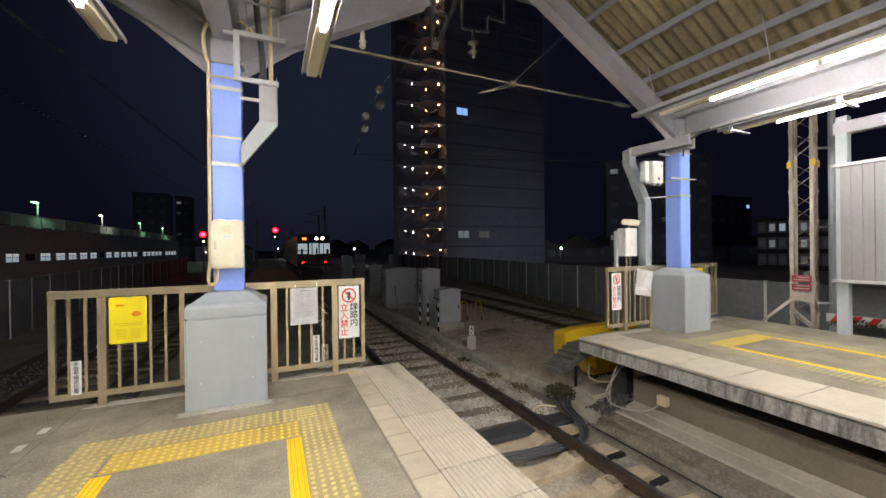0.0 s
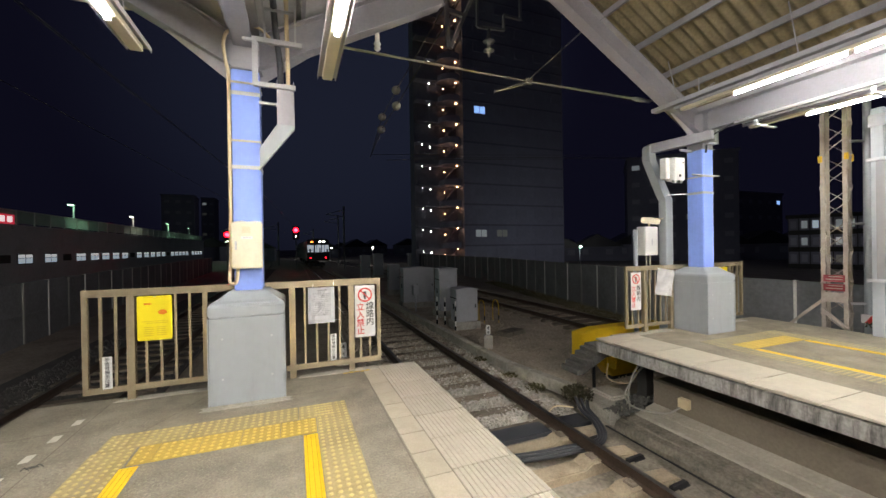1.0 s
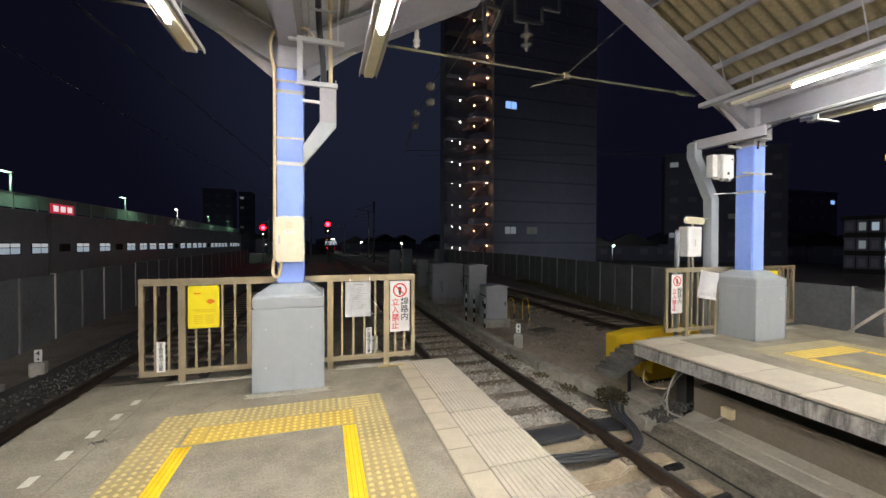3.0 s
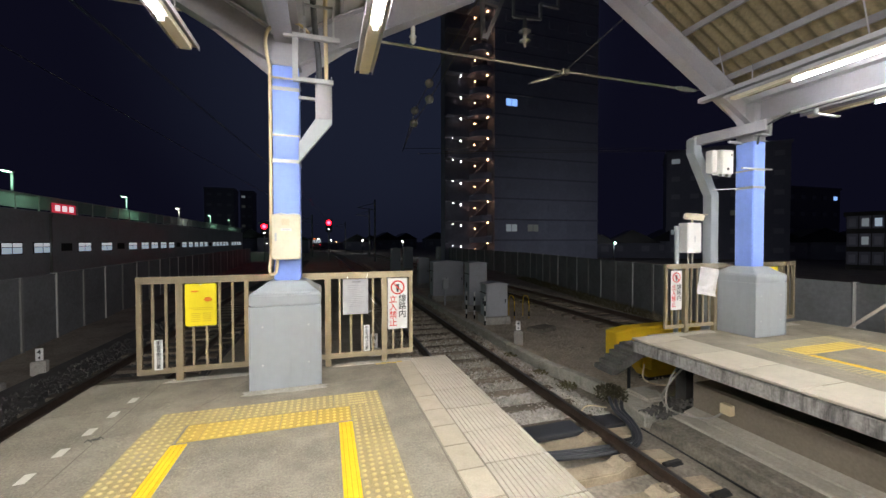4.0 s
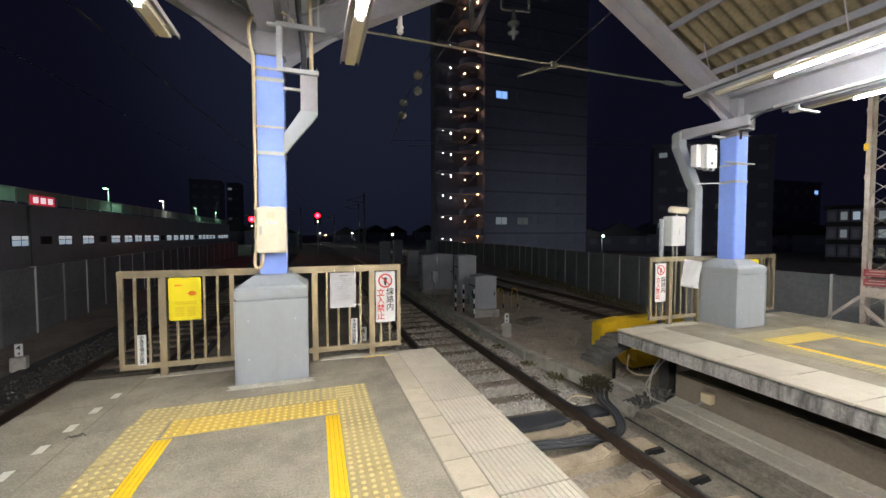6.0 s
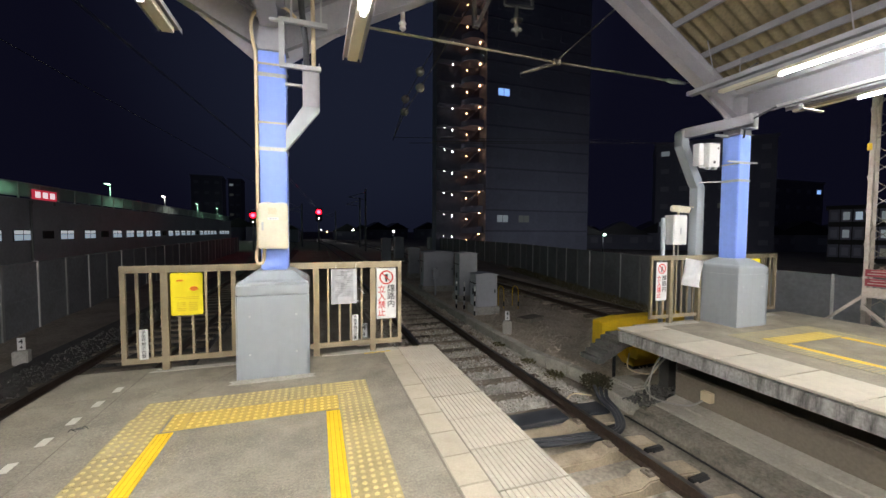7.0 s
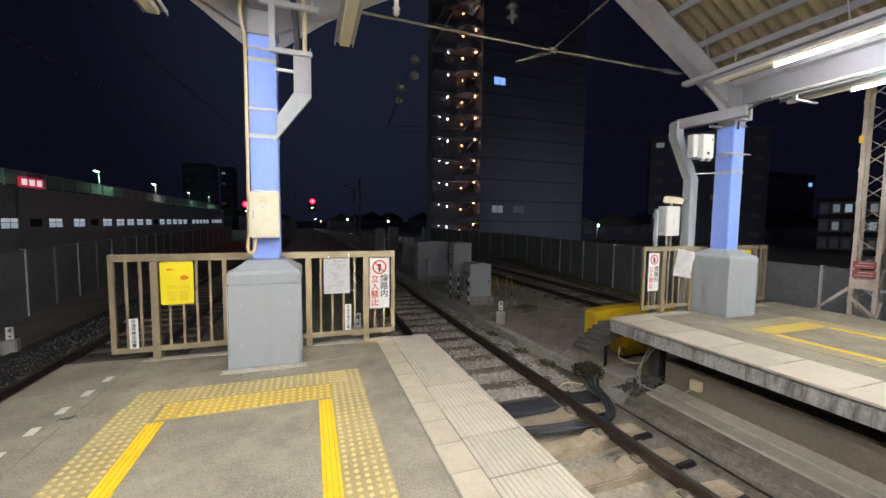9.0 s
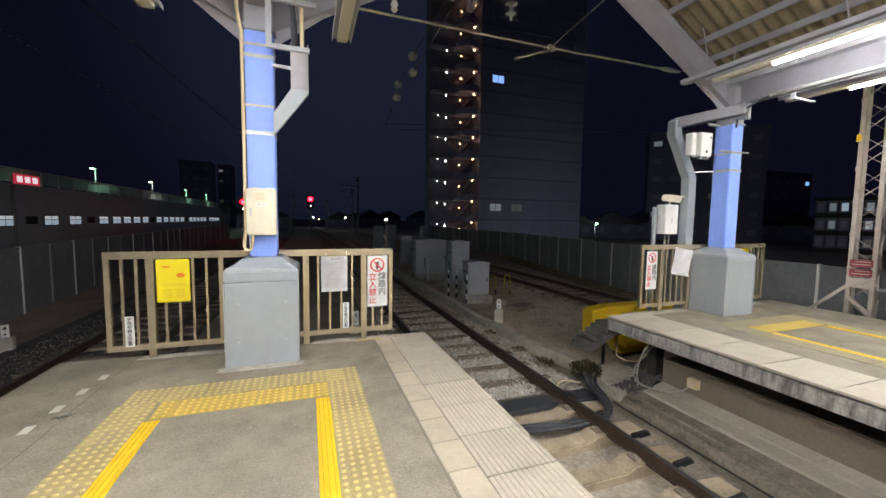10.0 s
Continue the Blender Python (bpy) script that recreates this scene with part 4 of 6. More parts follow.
part("seal_bead", rods(0.008, [(-0.13, -0.02, 0.252), (-0.06, -0.03, 0.262), (0.0, -0.02, 0.252), (0.07, -0.03, 0.26), (0.135, -0.02, 0.252)]), M_WHITE, box_)

pipe = thing("conduit", "ivory conduit running down the blue column", "conduit")
part("pipe", rods(0.018, curve_pts([(-0.30, 3.74, 3.86), (-0.50, 3.76, 3.90), (-0.57, 3.80, 3.80), (-0.56, 3.80, 3.62), (-0.535, 3.81, 3.50)], 6) + [Vector((-0.534, 3.82, 3.3)), Vector((-0.536, 3.82, 2.4)), Vector((-0.54, 3.82, 1.6))]
                + curve_pts([(-0.54, 3.82, 1.45), (-0.555, 3.80, 1.30), (-0.54, 3.79, 1.235), (-0.49, 3.79, 1.25), (-0.47, 3.78, 1.40)], 6)), M_CABLEI, pipe)
part("upper_cable", rods(0.016, curve_pts([(-0.52, 3.72, 3.93), (-0.40, 3.69, 3.96), (-0.22, 3.68, 3.93), (-0.12, 3.66, 3.84)], 6)), M_CABLEI, pipe)

rack = thing("cable_rack", "galvanised bracket with duct beside the blue column", "cable rack")
part("upper_arm", bars(0.045, ((-0.37, 3.64, 3.79), (0.20, 3.64, 3.79)), h=0.05), M_GALV, rack, bevel=0.003)
part("upper_upright", bars(0.05, ((-0.355, 3.64, 3.77), (-0.35, 3.64, 4.25)), h=0.03), M_GALV, rack)
part("lower_upright", bars(0.055, ((-0.262, 3.64, 3.33), (-0.262, 3.64, 3.77)), h=0.03), M_GALV, rack)
part("lower_arm", bars(0.045, ((-0.285, 3.64, 3.325), (0.13, 3.64, 3.325)), h=0.045), M_GALV, rack, bevel=0.003)
part("duct_back", boxes((-0.06, 0.115, 3.74, 3.75, 2.93, 3.40), (-0.06, -0.052, 3.66, 3.74, 2.93, 3.40), (0.107, 0.115, 3.66, 3.74, 2.93, 3.40)), M_STEEL, rack)
part("duct_cover", boxes((-0.052, 0.095, 3.655, 3.665, 2.93, 3.31)), M_STEEL, rack, "grey duct cover")
bm = bmesh.new()
add_prism(bm, [(-0.06, 2.93), (0.115, 2.93), (0.115, 2.90), (-0.235, 2.44), (-0.235, 2.66)], "y", 3.66, 3.75)
part("duct_elbow", bm, M_GREY, rack, "slanting grey duct", 0.004)
part("stay", bars(0.03, ((-0.24, 3.76, 3.175), (0.115, 3.76, 3.165)), h=0.03), M_GALV, rack)
part("black_cable", rods(0.032, curve_pts([(-0.02, 3.70, 3.3), (-0.025, 3.70, 3.6), (-0.06, 3.66, 3.92), (-0.07, 3.4, 4.06), (-0.07, 2.4, 4.08)], 5)), M_CABLEB, rack)
part("cream_cable", rods(0.022, curve_pts([(0.055, 3.70, 3.3), (0.055, 3.70, 3.62), (0.05, 3.67, 3.95), (0.05, 3.4, 4.06), (0.05, 2.4, 4.08)], 5)), M_CABLEI, rack)

ladder = thing("cable_ladder", "galvanised cable ladder below the grey canopy", "cable ladder")
for x in (-0.165, 0.135):
    part("ladder_rail", bars(0.02, ((x, 3.66, 4.03), (x, -6, 4.03)), h=0.06), M_GALV, ladder)
for i in range(16):
    part("rung", bars(0.025, ((-0.165, 3.45 - 0.3 * i, 4.02), (0.135, 3.45 - 0.3 * i, 4.02)), h=0.02), M_GALV, ladder)
for x in (-0.165, 0.135):
    part("ladder_drop", bars(0.02, ((x, 3.64, 4.03), (x, 3.64, 3.80))), M_GALV, ladder)

ins = thing("small_insulator", "pale porcelain insulator hanging at the canopy edge", "insulator", "", (1.13, 4.1, 4.13))
part("porcelain", rods([0.02, 0.045, 0.03, 0.05, 0.03, 0.03, 0.015], [(0, 0, 0.0), (0, 0, 0.03), (0, 0, 0.06), (0, 0, 0.085), (0, 0, 0.12), (0, 0, 0.2), (0, 0, 0.30)], seg=12), M_PORC, ins)
part("stay_wire", rods(0.006, [(0, 0, 0.30), (0.10, -0.1, 0.42)]), M_WIRE, ins)


# ---- conduit, loudspeaker and camera by the far column ----
duct = thing("downpipe_duct", "grey steel duct bent round the blue column", "duct")
bm = bmesh.new()
add_prism(bm, [(6.24, 3.41), (6.19, 3.36), (6.19, 3.12), (6.53, 2.50), (6.60, 2.40), (6.60, -0.1), (6.78, -0.1), (6.78, 2.42), (6.70, 2.54), (6.36, 3.16), (6.36, 3.24), (6.40, 3.41)], "y", 4.34, 4.50)
part("duct_run", bm, M_GREY, duct, bevel=0.006)
arm_a, arm_b = Vector((6.27, 4.43, 3.335)), Vector((6.93, 3.70, 3.47))
# the arm's shade is in its darker colour
part("duct_arm", bars(0.17, (arm_a, arm_b), h=0.165), M_STEELSHADE, duct, bevel=0.006)
part("arm_end", bars(0.185, (arm_b - (arm_b - arm_a) * 0.02, arm_b + (arm_b - arm_a) * 0.012), h=0.18), M_STEEL, duct)
part("arm_bracket", boxes((6.86, 7.10, 3.70, 3.80, 3.33, 3.35), (7.05, 7.10, 3.70, 3.84, 3.35, 3.62)), M_GALV, duct)
part("duct_strap", bars(0.03, ((6.55, 4.28, 2.48), (6.95, 4.10, 2.50)), h=0.02), M_GALV, duct)
part("upper_strap", bars(0.03, ((6.60, 4.05, 3.27), (6.92, 4.05, 3.27)), h=0.04), M_GALV, duct)
part("stay", bars(0.025, ((6.62, 3.84, 2.79), (7.32, 3.84, 2.80)), h=0.025), M_GALV, duct)
spk = thing("equipment_box", "pale grey box clamped beside the blue column", "equipment box", "", (6.44, 4.02, 2.90))
part("box_body", boxes((-0.13, 0.13, -0.07, 0.1, -0.2, 0.2)), M_WHITE, spk, bevel=0.01)
part("back_box", boxes((-0.24, -0.132, 0.0, 0.12, -0.17, 0.2)), M_WHITE, spk, bevel=0.008)
part("lid_screw", boxes((-0.02, 0.02, -0.092, -0.086, -0.14, -0.10), (0.07, 0.09, -0.092, -0.086, 0.1, 0.13)), M_BLACK, spk)
part("box_lid", boxes((-0.125, 0.125, -0.085, -0.071, -0.195, 0.195)), M_WHITE, spk, bevel=0.006)
part("box_clip", boxes((0.13, 0.2, -0.02, 0.03, -0.16, -0.12), (0.13, 0.2, -0.02, 0.03, 0.12, 0.16), (-0.10, -0.04, -0.06, 0.0, -0.24, -0.20), (0.04, 0.10, -0.06, 0.0, -0.24, -0.20)), M_GALV, spk)

ctv = thing("camera_post", "white box with a security camera behind the railing", "security camera", "", (6.25, 4.55, 0))
part("pole", rods(0.04, [(-0.13, 0.06, -0.2), (-0.13, 0.06, 1.86)]), M_GREY, ctv)
part("conduit_pipe", rods(0.018, [(0.10, 0.02, -0.2), (0.10, 0.02, 1.38)], [(0.20, 0.02, 0.9), (0.20, 0.02, 1.38)]), M_CABLEG, ctv)
part("cabinet", boxes((-0.06, 0.27, -0.10, 0.10, 1.37, 1.91)), M_WHITE, ctv, "white weatherproof cabinet", 0.012)
part("cabinet_mark", boxes((0.10, 0.125, -0.104, -0.1015, 1.56, 1.68)), M_INKG, ctv)
bm = bmesh.new()
add_box(bm, -0.06, 0.06, -0.17, 0.15, -0.055, 0.055, 0, pose(0.16, -0.02, 2.02, 8, 0, 40))
cam_body = part("camera_housing", bm, M_IVORY, ctv, "cream camera housing", 0.015)
part("sun_shade", (lambda b: (add_box(b, -0.07, 0.07, -0.21, 0.13, 0.058, 0.066, 0, pose(0.16, -0.02, 2.02, 8, 0, 40)), b)[1])(bmesh.new()), M_IVORY, cam_body)
part("lens", (lambda b: (add_rod(b, [pose(0.16, -0.02, 2.02, 8, 0, 40) @ Vector((0, -0.168, 0)), pose(0.16, -0.02, 2.02, 8, 0, 40) @ Vector((0, -0.18, 0))], 0.035, 12), b)[1])(bmesh.new()), M_BLACK, cam_body)
part("camera_foot", rods(0.018, [(0.16, 0, 1.9), (0.16, 0, 1.98)]), M_IVORY, ctv)

# conduits and brackets under the far canopy
cond = thing("roof_conduit", "pale conduit with brackets below the far canopy", "conduit")
part("pipe", rods(0.022, [(6.88, 3.30, 3.565), (6.88, -6, 3.565)]), M_WHITE, cond)
part("second_pipe", rods(0.014, [(6.90, 3.2, 3.515), (6.90, -6, 3.515)]), M_GALV, cond)
for i in range(6):
    part("bracket", boxes((6.84, 7.34, 2.95 - 1.3 * i, 3.0 - 1.3 * i, 3.42, 3.438), (6.84, 6.86, 2.95 - 1.3 * i, 3.0 - 1.3 * i, 3.438, 3.50)), M_GALV, cond, "galvanised bracket")
part("drop_cable", rods(0.015, curve_pts([(6.88, 3.3, 3.56), (6.93, 3.6, 3.50), (6.98, 3.8, 3.42), (6.96, 3.83, 3.2)], 6)), M_CABLEB, cond)
rail_ = thing("lamp_rail", "grey steel rail carrying the strip light", "lamp rail")
part("rail_channel", boxes((5.86, 5.99, -6, 4.02, 3.835, 3.90)), M_STEEL, rail_, bevel=0.004)
for i in range(6):
    part("stay_rod", rods(0.008, [(5.95, 3.6 - 1.6 * i, 3.9), (5.75, 3.6 - 1.6 * i, 4.52)], seg=6), M_STEEL, rail_)
    part("stay_rod", rods(0.008, [(5.95, 3.3 - 1.6 * i, 3.9), (6.4, 3.3 - 1.6 * i, 4.15)], seg=6), M_STEEL, rail_)


# ---- buffer stop, steps and clutter at the far platform's foot ----
buf = thing("buffer_stop", "yellow painted steel buffer stop beyond the platform", "buffer stop", "", (5.51, 5.4, -1.32))
bm = bmesh.new()
add_prism(bm, [(0, 0.58), (0, 1.09), (0.42, 1.155), (2.2, 1.165), (2.2, 0.13), (0.80, 0.11), (0.62, 0.34), (0.54, 0.58)], "y", 0, 0.32)
part("buffer_body", bm, M_YEL, buf, bevel=0.02)
part("front_beam", boxes((0.66, 1.15, -0.22, 0.0, 0.34, 0.58)), M_YEL, buf, bevel=0.015)
part("foot", boxes((0.85, 2.1, 0.05, 0.28, 0, 0.14)), M_BLACK, buf)
# steps coloured dark for the shadow of the platform slab
steps = thing("concrete_steps", "concrete steps at the platform's end, slab shade in their colour", "steps", "", (4.86, 4.40, 0))
prof = [(0.55, -0.24), (0.26, -0.24), (0.26, -0.29), (0.15, -0.29), (0.15, -0.36), (0.04, -0.36), (0.04, -0.43), (-0.07, -0.43), (-0.07, -0.50), (-0.18, -0.50), (-0.18, -0.57), (-0.28, -0.57), (-0.28, -0.66), (-0.16, -0.66), (0.36, -0.42), (0.55, -0.42)]
bm = bmesh.new()
add_prism(bm, prof, "y", 0.05, 0.5)
part("flight", bm, M_STEPC, steps, bevel=0.006)
part("stringer", boxes((0.43, 0.48, 0.44, 0.49, -1.35, -0.40)), M_BLACK, steps, bevel=0.01)
# piers coloured near-black for the shade below the slab
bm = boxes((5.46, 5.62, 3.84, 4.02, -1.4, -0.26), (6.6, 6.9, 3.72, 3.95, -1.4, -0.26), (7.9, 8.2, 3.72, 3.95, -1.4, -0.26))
structure("underplatform_pier", bm, M_DARKC, "piers below the platform slab, shade in their near-black colour")
slab = thing("rubble_slab", "broken concrete slab between track and steps", "concrete slab", "", (4.86, 4.35, -1.2))
bm = bmesh.new()
add_prism(bm, [(-0.10, -0.42), (0.34, -0.62), (0.68, -0.2), (0.95, 0.35), (0.55, 0.62), (0.02, 0.3)], "z", -0.15, 0.07)
part("slab_block", bm, M_PATCH, slab, bevel=0.02)
part("slab_upper", boxes((0.28, 0.72, -0.1, 0.42, 0.07, 0.15)), M_PATCH, slab, bevel=0.03)

# cable trough along the track
rt = thing("cable_trough", "pale concrete cable trough along the track", "cable trough")
tpts = [(4.88, 4.95), (4.80, 5.45), (4.68, 6.0), (4.56, 6.6), (4.51, 8.0), (4.50, 10.0), (4.46, 12.0), (4.42, 20.0), (4.4, 45.0)]
for (xa, ya), (xb, yb) in zip(tpts, tpts[1:]):
    n = max(1, int((yb - ya) / 1.0))
    for i in range(min(n, 10)):
        a = Vector((xa + (xb - xa) * i / n, ya + (yb - ya) * i / n, -1.14))
        b = Vector((xa + (xb - xa) * (i + 1) / n, ya + (yb - ya) * (i + 1) / n, -1.14)) if n <= 10 else Vector((xa + (xb - xa) * (i + 1) / 10, ya + (yb - ya) * (i + 1) / 10, -1.14))
        if n > 10:
            a = Vector((xa + (xb - xa) * i / 10, ya + (yb - ya) * i / 10, -1.14))
        bm = bmesh.new()
        d = (b - a) * 0.004
        add_bar(bm, a + d, b - d, 0.20, 0.24)
        part("trough_section", bm, M_PATCH, rt, bevel=0.015)

cab = thing("track_cables", "dark cables looped across the track", "cables")
for i, (dy, dz) in enumerate(((0, 0), (0.07, 0.015), (0.14, 0.0))):
    pts = curve_pts([(1.9, 3.36 + dy, -1.20 + dz), (2.6, 3.42 + dy, -1.19 + dz), (3.1, 3.30 + dy, -1.15), (3.5, 3.32 + dy, -1.18), (3.8, 3.36 + dy, -1.22), (4.08, 3.40 + dy * 0.6, -1.21), (4.30 - dy * 0.5, 3.56 + dy * 0.4, -1.18), (4.42 - dy * 0.7, 3.82, -1.13), (4.47 - dy * 0.8, 4.08 + dy * 0.4, -1.07), (4.60 - dy, 4.26 + dy * 0.8, -1.02 + dy * 0.3)], 7)
    part("cable", rods(0.028, pts), M_CABLEB, cab)
part("dark_mat", boxes((1.9, 3.62, 3.90, 4.24, -1.24, -1.17)), M_CABLEB, cab, "dark rubber mat", 0.01)
part("dark_mat", boxes((3.88, 4.40, 3.93, 4.26, -1.24, -1.18)), M_CABLEB, cab, "dark rubber mat", 0.01)
part("yellow_lead", rods(0.012, curve_pts([(3.85, 4.35, -1.17), (4.1, 4.45, -1.10), (4.35, 4.3, -1.1)], 6)), M_CABLEI, cab)
stones("rubble", "dark broken concrete rubble at the wall's end", 150, lambda r: (r.uniform(4.82, 5.6), r.uniform(3.62, 4.15)), lambda x, y: -1.05 - 0.25 * (y - 3.64) + 0.20 * (x - 4.8), 0.038, M_STEPC, 31)
wall_cab = thing("wall_cable", "grey cable drooping to a small wall box", "cable")
part("cable", rods(0.014, curve_pts([(5.32, 3.10, -0.78), (5.15, 3.25, -0.92), (4.95, 3.6, -0.94), (5.0, 3.85, -0.86), (5.15, 3.90, -0.7), (5.3, 3.85, -0.5), (5.5, 3.8, -0.32)], 7)), M_CABLEG, wall_cab)
part("second_cable", rods(0.014, curve_pts([(4.98, 3.72, -1.05), (5.0, 3.78, -0.8), (5.1, 3.8, -0.55), (5.25, 3.82, -0.4)], 6)), M_CABLEG, wall_cab)
part("third_cable", rods(0.012, curve_pts([(5.3, 4.5, -0.55), (5.15, 4.35, -0.75), (5.4, 4.15, -0.8), (5.6, 4.1, -0.6)], 6)), M_CABLEI, wall_cab)
wb = thing("wall_box", "small cream junction box on the concrete wall", "junction box", "", (5.36, 3.08, -0.74))
part("box_body", boxes((-0.09, -0.002, -0.075, 0.075, -0.07, 0.07)), M_CABLEI, wb, bevel=0.008)


# ---- weeds ----
def weed(x, y, z, n, r_, h, mat_, label, seed):
    q = random.Random(seed)
    bm = bmesh.new()
    for i in range(n):
        a, d = q.uniform(0, math.tau), r_ * q.random() ** 0.6
        p = Vector((d * math.cos(a), d * math.sin(a), h * q.random() * (1 - 0.5 * d / r_)))
        s = q.uniform(0.02, 0.05)
        e = Euler((q.uniform(-1, 1), q.uniform(-1, 1), q.uniform(0, 6))).to_matrix()
        vs = [bm.verts.new(p + e @ Vector(c) * s) for c in ((-1, 0, 0), (-0.2, 0.45, 0.15), (1, 0, -0.1), (-0.2, -0.45, 0.15))]
        bm.faces.new(vs)
    root = thing("weed", label, "weed", "weeds", (x, y, z))
    part("leaves", bm, mat_, root)
    st = bmesh.new()
    for i in range(12):
        a = q.uniform(0, math.tau)
        add_rod(st, [(0.03 * math.cos(a), 0.03 * math.sin(a), -0.1), (r_ * 0.7 * math.cos(a), r_ * 0.7 * math.sin(a), h * q.uniform(0.4, 0.9))], 0.004, 5)
    part("stems", st, mat_, root)


weed(4.74, 4.66, -1.14, 520, 0.27, 0.27, M_LEAF, "dark withered weeds growing beside the cable trough", 1)
weed(4.42, 5.45, -1.2, 110, 0.20, 0.10, M_GRASS, "dry weeds growing beside the cable trough", 2)
weed(4.34, 6.3, -1.2, 80, 0.17, 0.07, M_GRASS, "dry weeds growing beside the cable trough", 3)
weed(4.32, 7.6, -1.2, 70, 0.16, 0.06, M_GRASS, "dry weeds growing beside the cable trough", 4)
weed(10.0, 2.6, 0.0, 200, 0.35, 0.18, M_LEAF, "low green weeds at the foot of a post", 5)
q = random.Random(12)
vs, fs = [], []
for i in range(5200):
    u = q.random()
    x, y = (12.0 + u * 3.3 + q.uniform(-1.2, 0.0), 9 + u * 17)
    h, a = q.uniform(0.06, 0.2), q.uniform(0, math.tau)
    k = len(vs)
    vs += [(x - 0.012 * math.cos(a), y - 0.012 * math.sin(a), -1.3), (x + 0.012 * math.cos(a), y + 0.012 * math.sin(a), -1.3), (x + q.uniform(-0.08, 0.08), y + q.uniform(-0.08, 0.08), -1.3 + h)]
    fs.append((k, k + 1, k + 2))
me = bpy.data.meshes.new("grass")
me.from_pydata(vs, [], fs)
me.materials.append(M_GRASS)
tagged(new("grass", me), "thin dry grass along the far fence", "grass", kind="stuff")


# ---- relay cabinets and small trackside things ----
def relay_box(x, y, w, d, h, rz, label, doors=1, z=-1.3):
    root = thing("relay_cabinet", label, "relay cabinet", "relay cabinets", (x, y, z), rz)
    part("plinth", boxes((-w / 2 - 0.08, w / 2 + 0.08, -d / 2 - 0.08, d / 2 + 0.08, 0, 0.28)), M_TROUGH, root, "concrete plinth", 0.015)
    part("cabinet_body", boxes((-w / 2, w / 2, -d / 2, d / 2, 0.28, h)), M_BOX, root, bevel=0.012)
    bm = bmesh.new()
    add_prism(bm, [(-w / 2 - 0.04, h), (w / 2 + 0.04, h), (w / 2 + 0.04, h + 0.03), (0, h + 0.09), (-w / 2 - 0.04, h + 0.03)], "y", -d / 2 - 0.05, d / 2 + 0.05)
    part("cap", bm, M_BOX, root, bevel=0.006)
    for i in range(doors):
        a, b = -w / 2 + w * i / doors + 0.02, -w / 2 + w * (i + 1) / doors - 0.02
        dr = part("cabinet_door", boxes((a, b, -d / 2 - 0.018, -d / 2 - 0.002, 0.32, h - 0.04)), M_BOX, root, bevel=0.006)
        part("handle", boxes((b - 0.09, b - 0.06, -d / 2 - 0.04, -d / 2 - 0.019, h * 0.55, h * 0.55 + 0.12)), M_BLACK, dr)
    part("side_handle", boxes((-w / 2 - 0.03, -w / 2 - 0.003, -0.05, 0.0, h * 0.5, h * 0.5 + 0.2), (-w / 2 - 0.025, -w / 2 - 0.003, -d / 2, d / 2, h * 0.78, h * 0.78 + 0.03)), M_BLACK, root)
    return root


relay_box(5.69, 11.55, 0.78, 0.62, 1.38, -4, "grey steel relay cabinet on a concrete plinth")
relay_box(5.98, 14.0, 0.76, 0.7, 1.97, -4, "tall grey relay cabinet behind the smaller one")
relay_box(5.66, 17.0, 1.5, 0.8, 1.87, -4, "wide grey relay cabinet with double doors", 2)
relay_box(5.85, 22.5, 0.65, 0.7, 1.8, -4, "dim grey relay cabinet far along the track")
relay_box(5.75, 32.0, 0.75, 0.8, 2.25, 0, "dim pale cabinet far along the track")
relay_box(7.7, 36.0, 0.85, 0.8, 2.3, 0, "dim pale cabinet far along the track")
mb = thing("motor_box", "small grey signal device on a stand", "signal device", "", (5.15, 15.6, -1.3))
part("device", boxes((-0.13, 0.13, -0.12, 0.12, 0.75, 1.2)), M_BOX, mb, bevel=0.03)
part("stand", rods(0.04, [(0, 0, 0), (0, 0, 0.76)]), M_BOX, mb)
for x, y in ((5.25, 12.3), (5.05, 12.6), (5.2, 11.2)):
    p = thing("striped_post", "short black and white striped marker post", "marker post", "striped posts", (x, y, -1.3))
    for k in range(6):
        part("stripe", rods(0.03, [(0, 0, 0.17 * k), (0, 0, 0.17 * (k + 1) - 0.002)]), M_WHITE if k % 2 else M_BLACK, p)
for x, y in ((6.68, 11.9), (7.2, 11.75)):
    hoop = thing("guard_hoop", "yellow and black bent guard hoop", "guard hoop", "guard hoops", (x, y, -1.3))
    part("hoop_pipe", rods(0.017, curve_pts([(0, 0, 0), (0, 0, 0.6), (0.0, 0.1, 0.82), (0, 0.35, 0.82), (0, 0.45, 0.6), (0, 0.45, 0)], 5)), M_YEL, hoop)
    part("black_sleeve", rods(0.024, [(0, 0, 0.12), (0, 0, 0.30)]), M_BLACK, hoop)
blk = thing("sleeper_stack", "flat grey concrete slab lying on the gravel", "concrete slab", "", (6.6, 9.9, -1.3), 20)
part("slab_block", boxes((-0.45, 0.45, -0.25, 0.25, 0, 0.16)), M_KERB, blk, bevel=0.03)


def stop_marker(x, y, rz, rise=0.0, k=1.0):
    root = thing("stop_marker", "white stop marker with black fours on concrete", "stop marker", "stop markers", (x, y, -1.3 + rise), rz)
    part("foot", boxes((-0.17 * k, 0.17 * k, -0.10, 0.10, -rise, 0.2 * k)), M_TROUGH, root, "concrete foot", 0.02)
    part("plate", boxes((-0.085 * k, 0.085 * k, -0.012, 0.012, 0.2 * k, 0.56 * k)), M_WHITE, root, bevel=0.004)
    text_mesh("large_four", "4", 0.19 * k, M_INK, root, pose(0, -0.015, 0.45 * k) @ FRONT)
    text_mesh("small_four", "4", 0.13 * k, M_INK, root, pose(0, -0.015, 0.28 * k) @ FRONT)


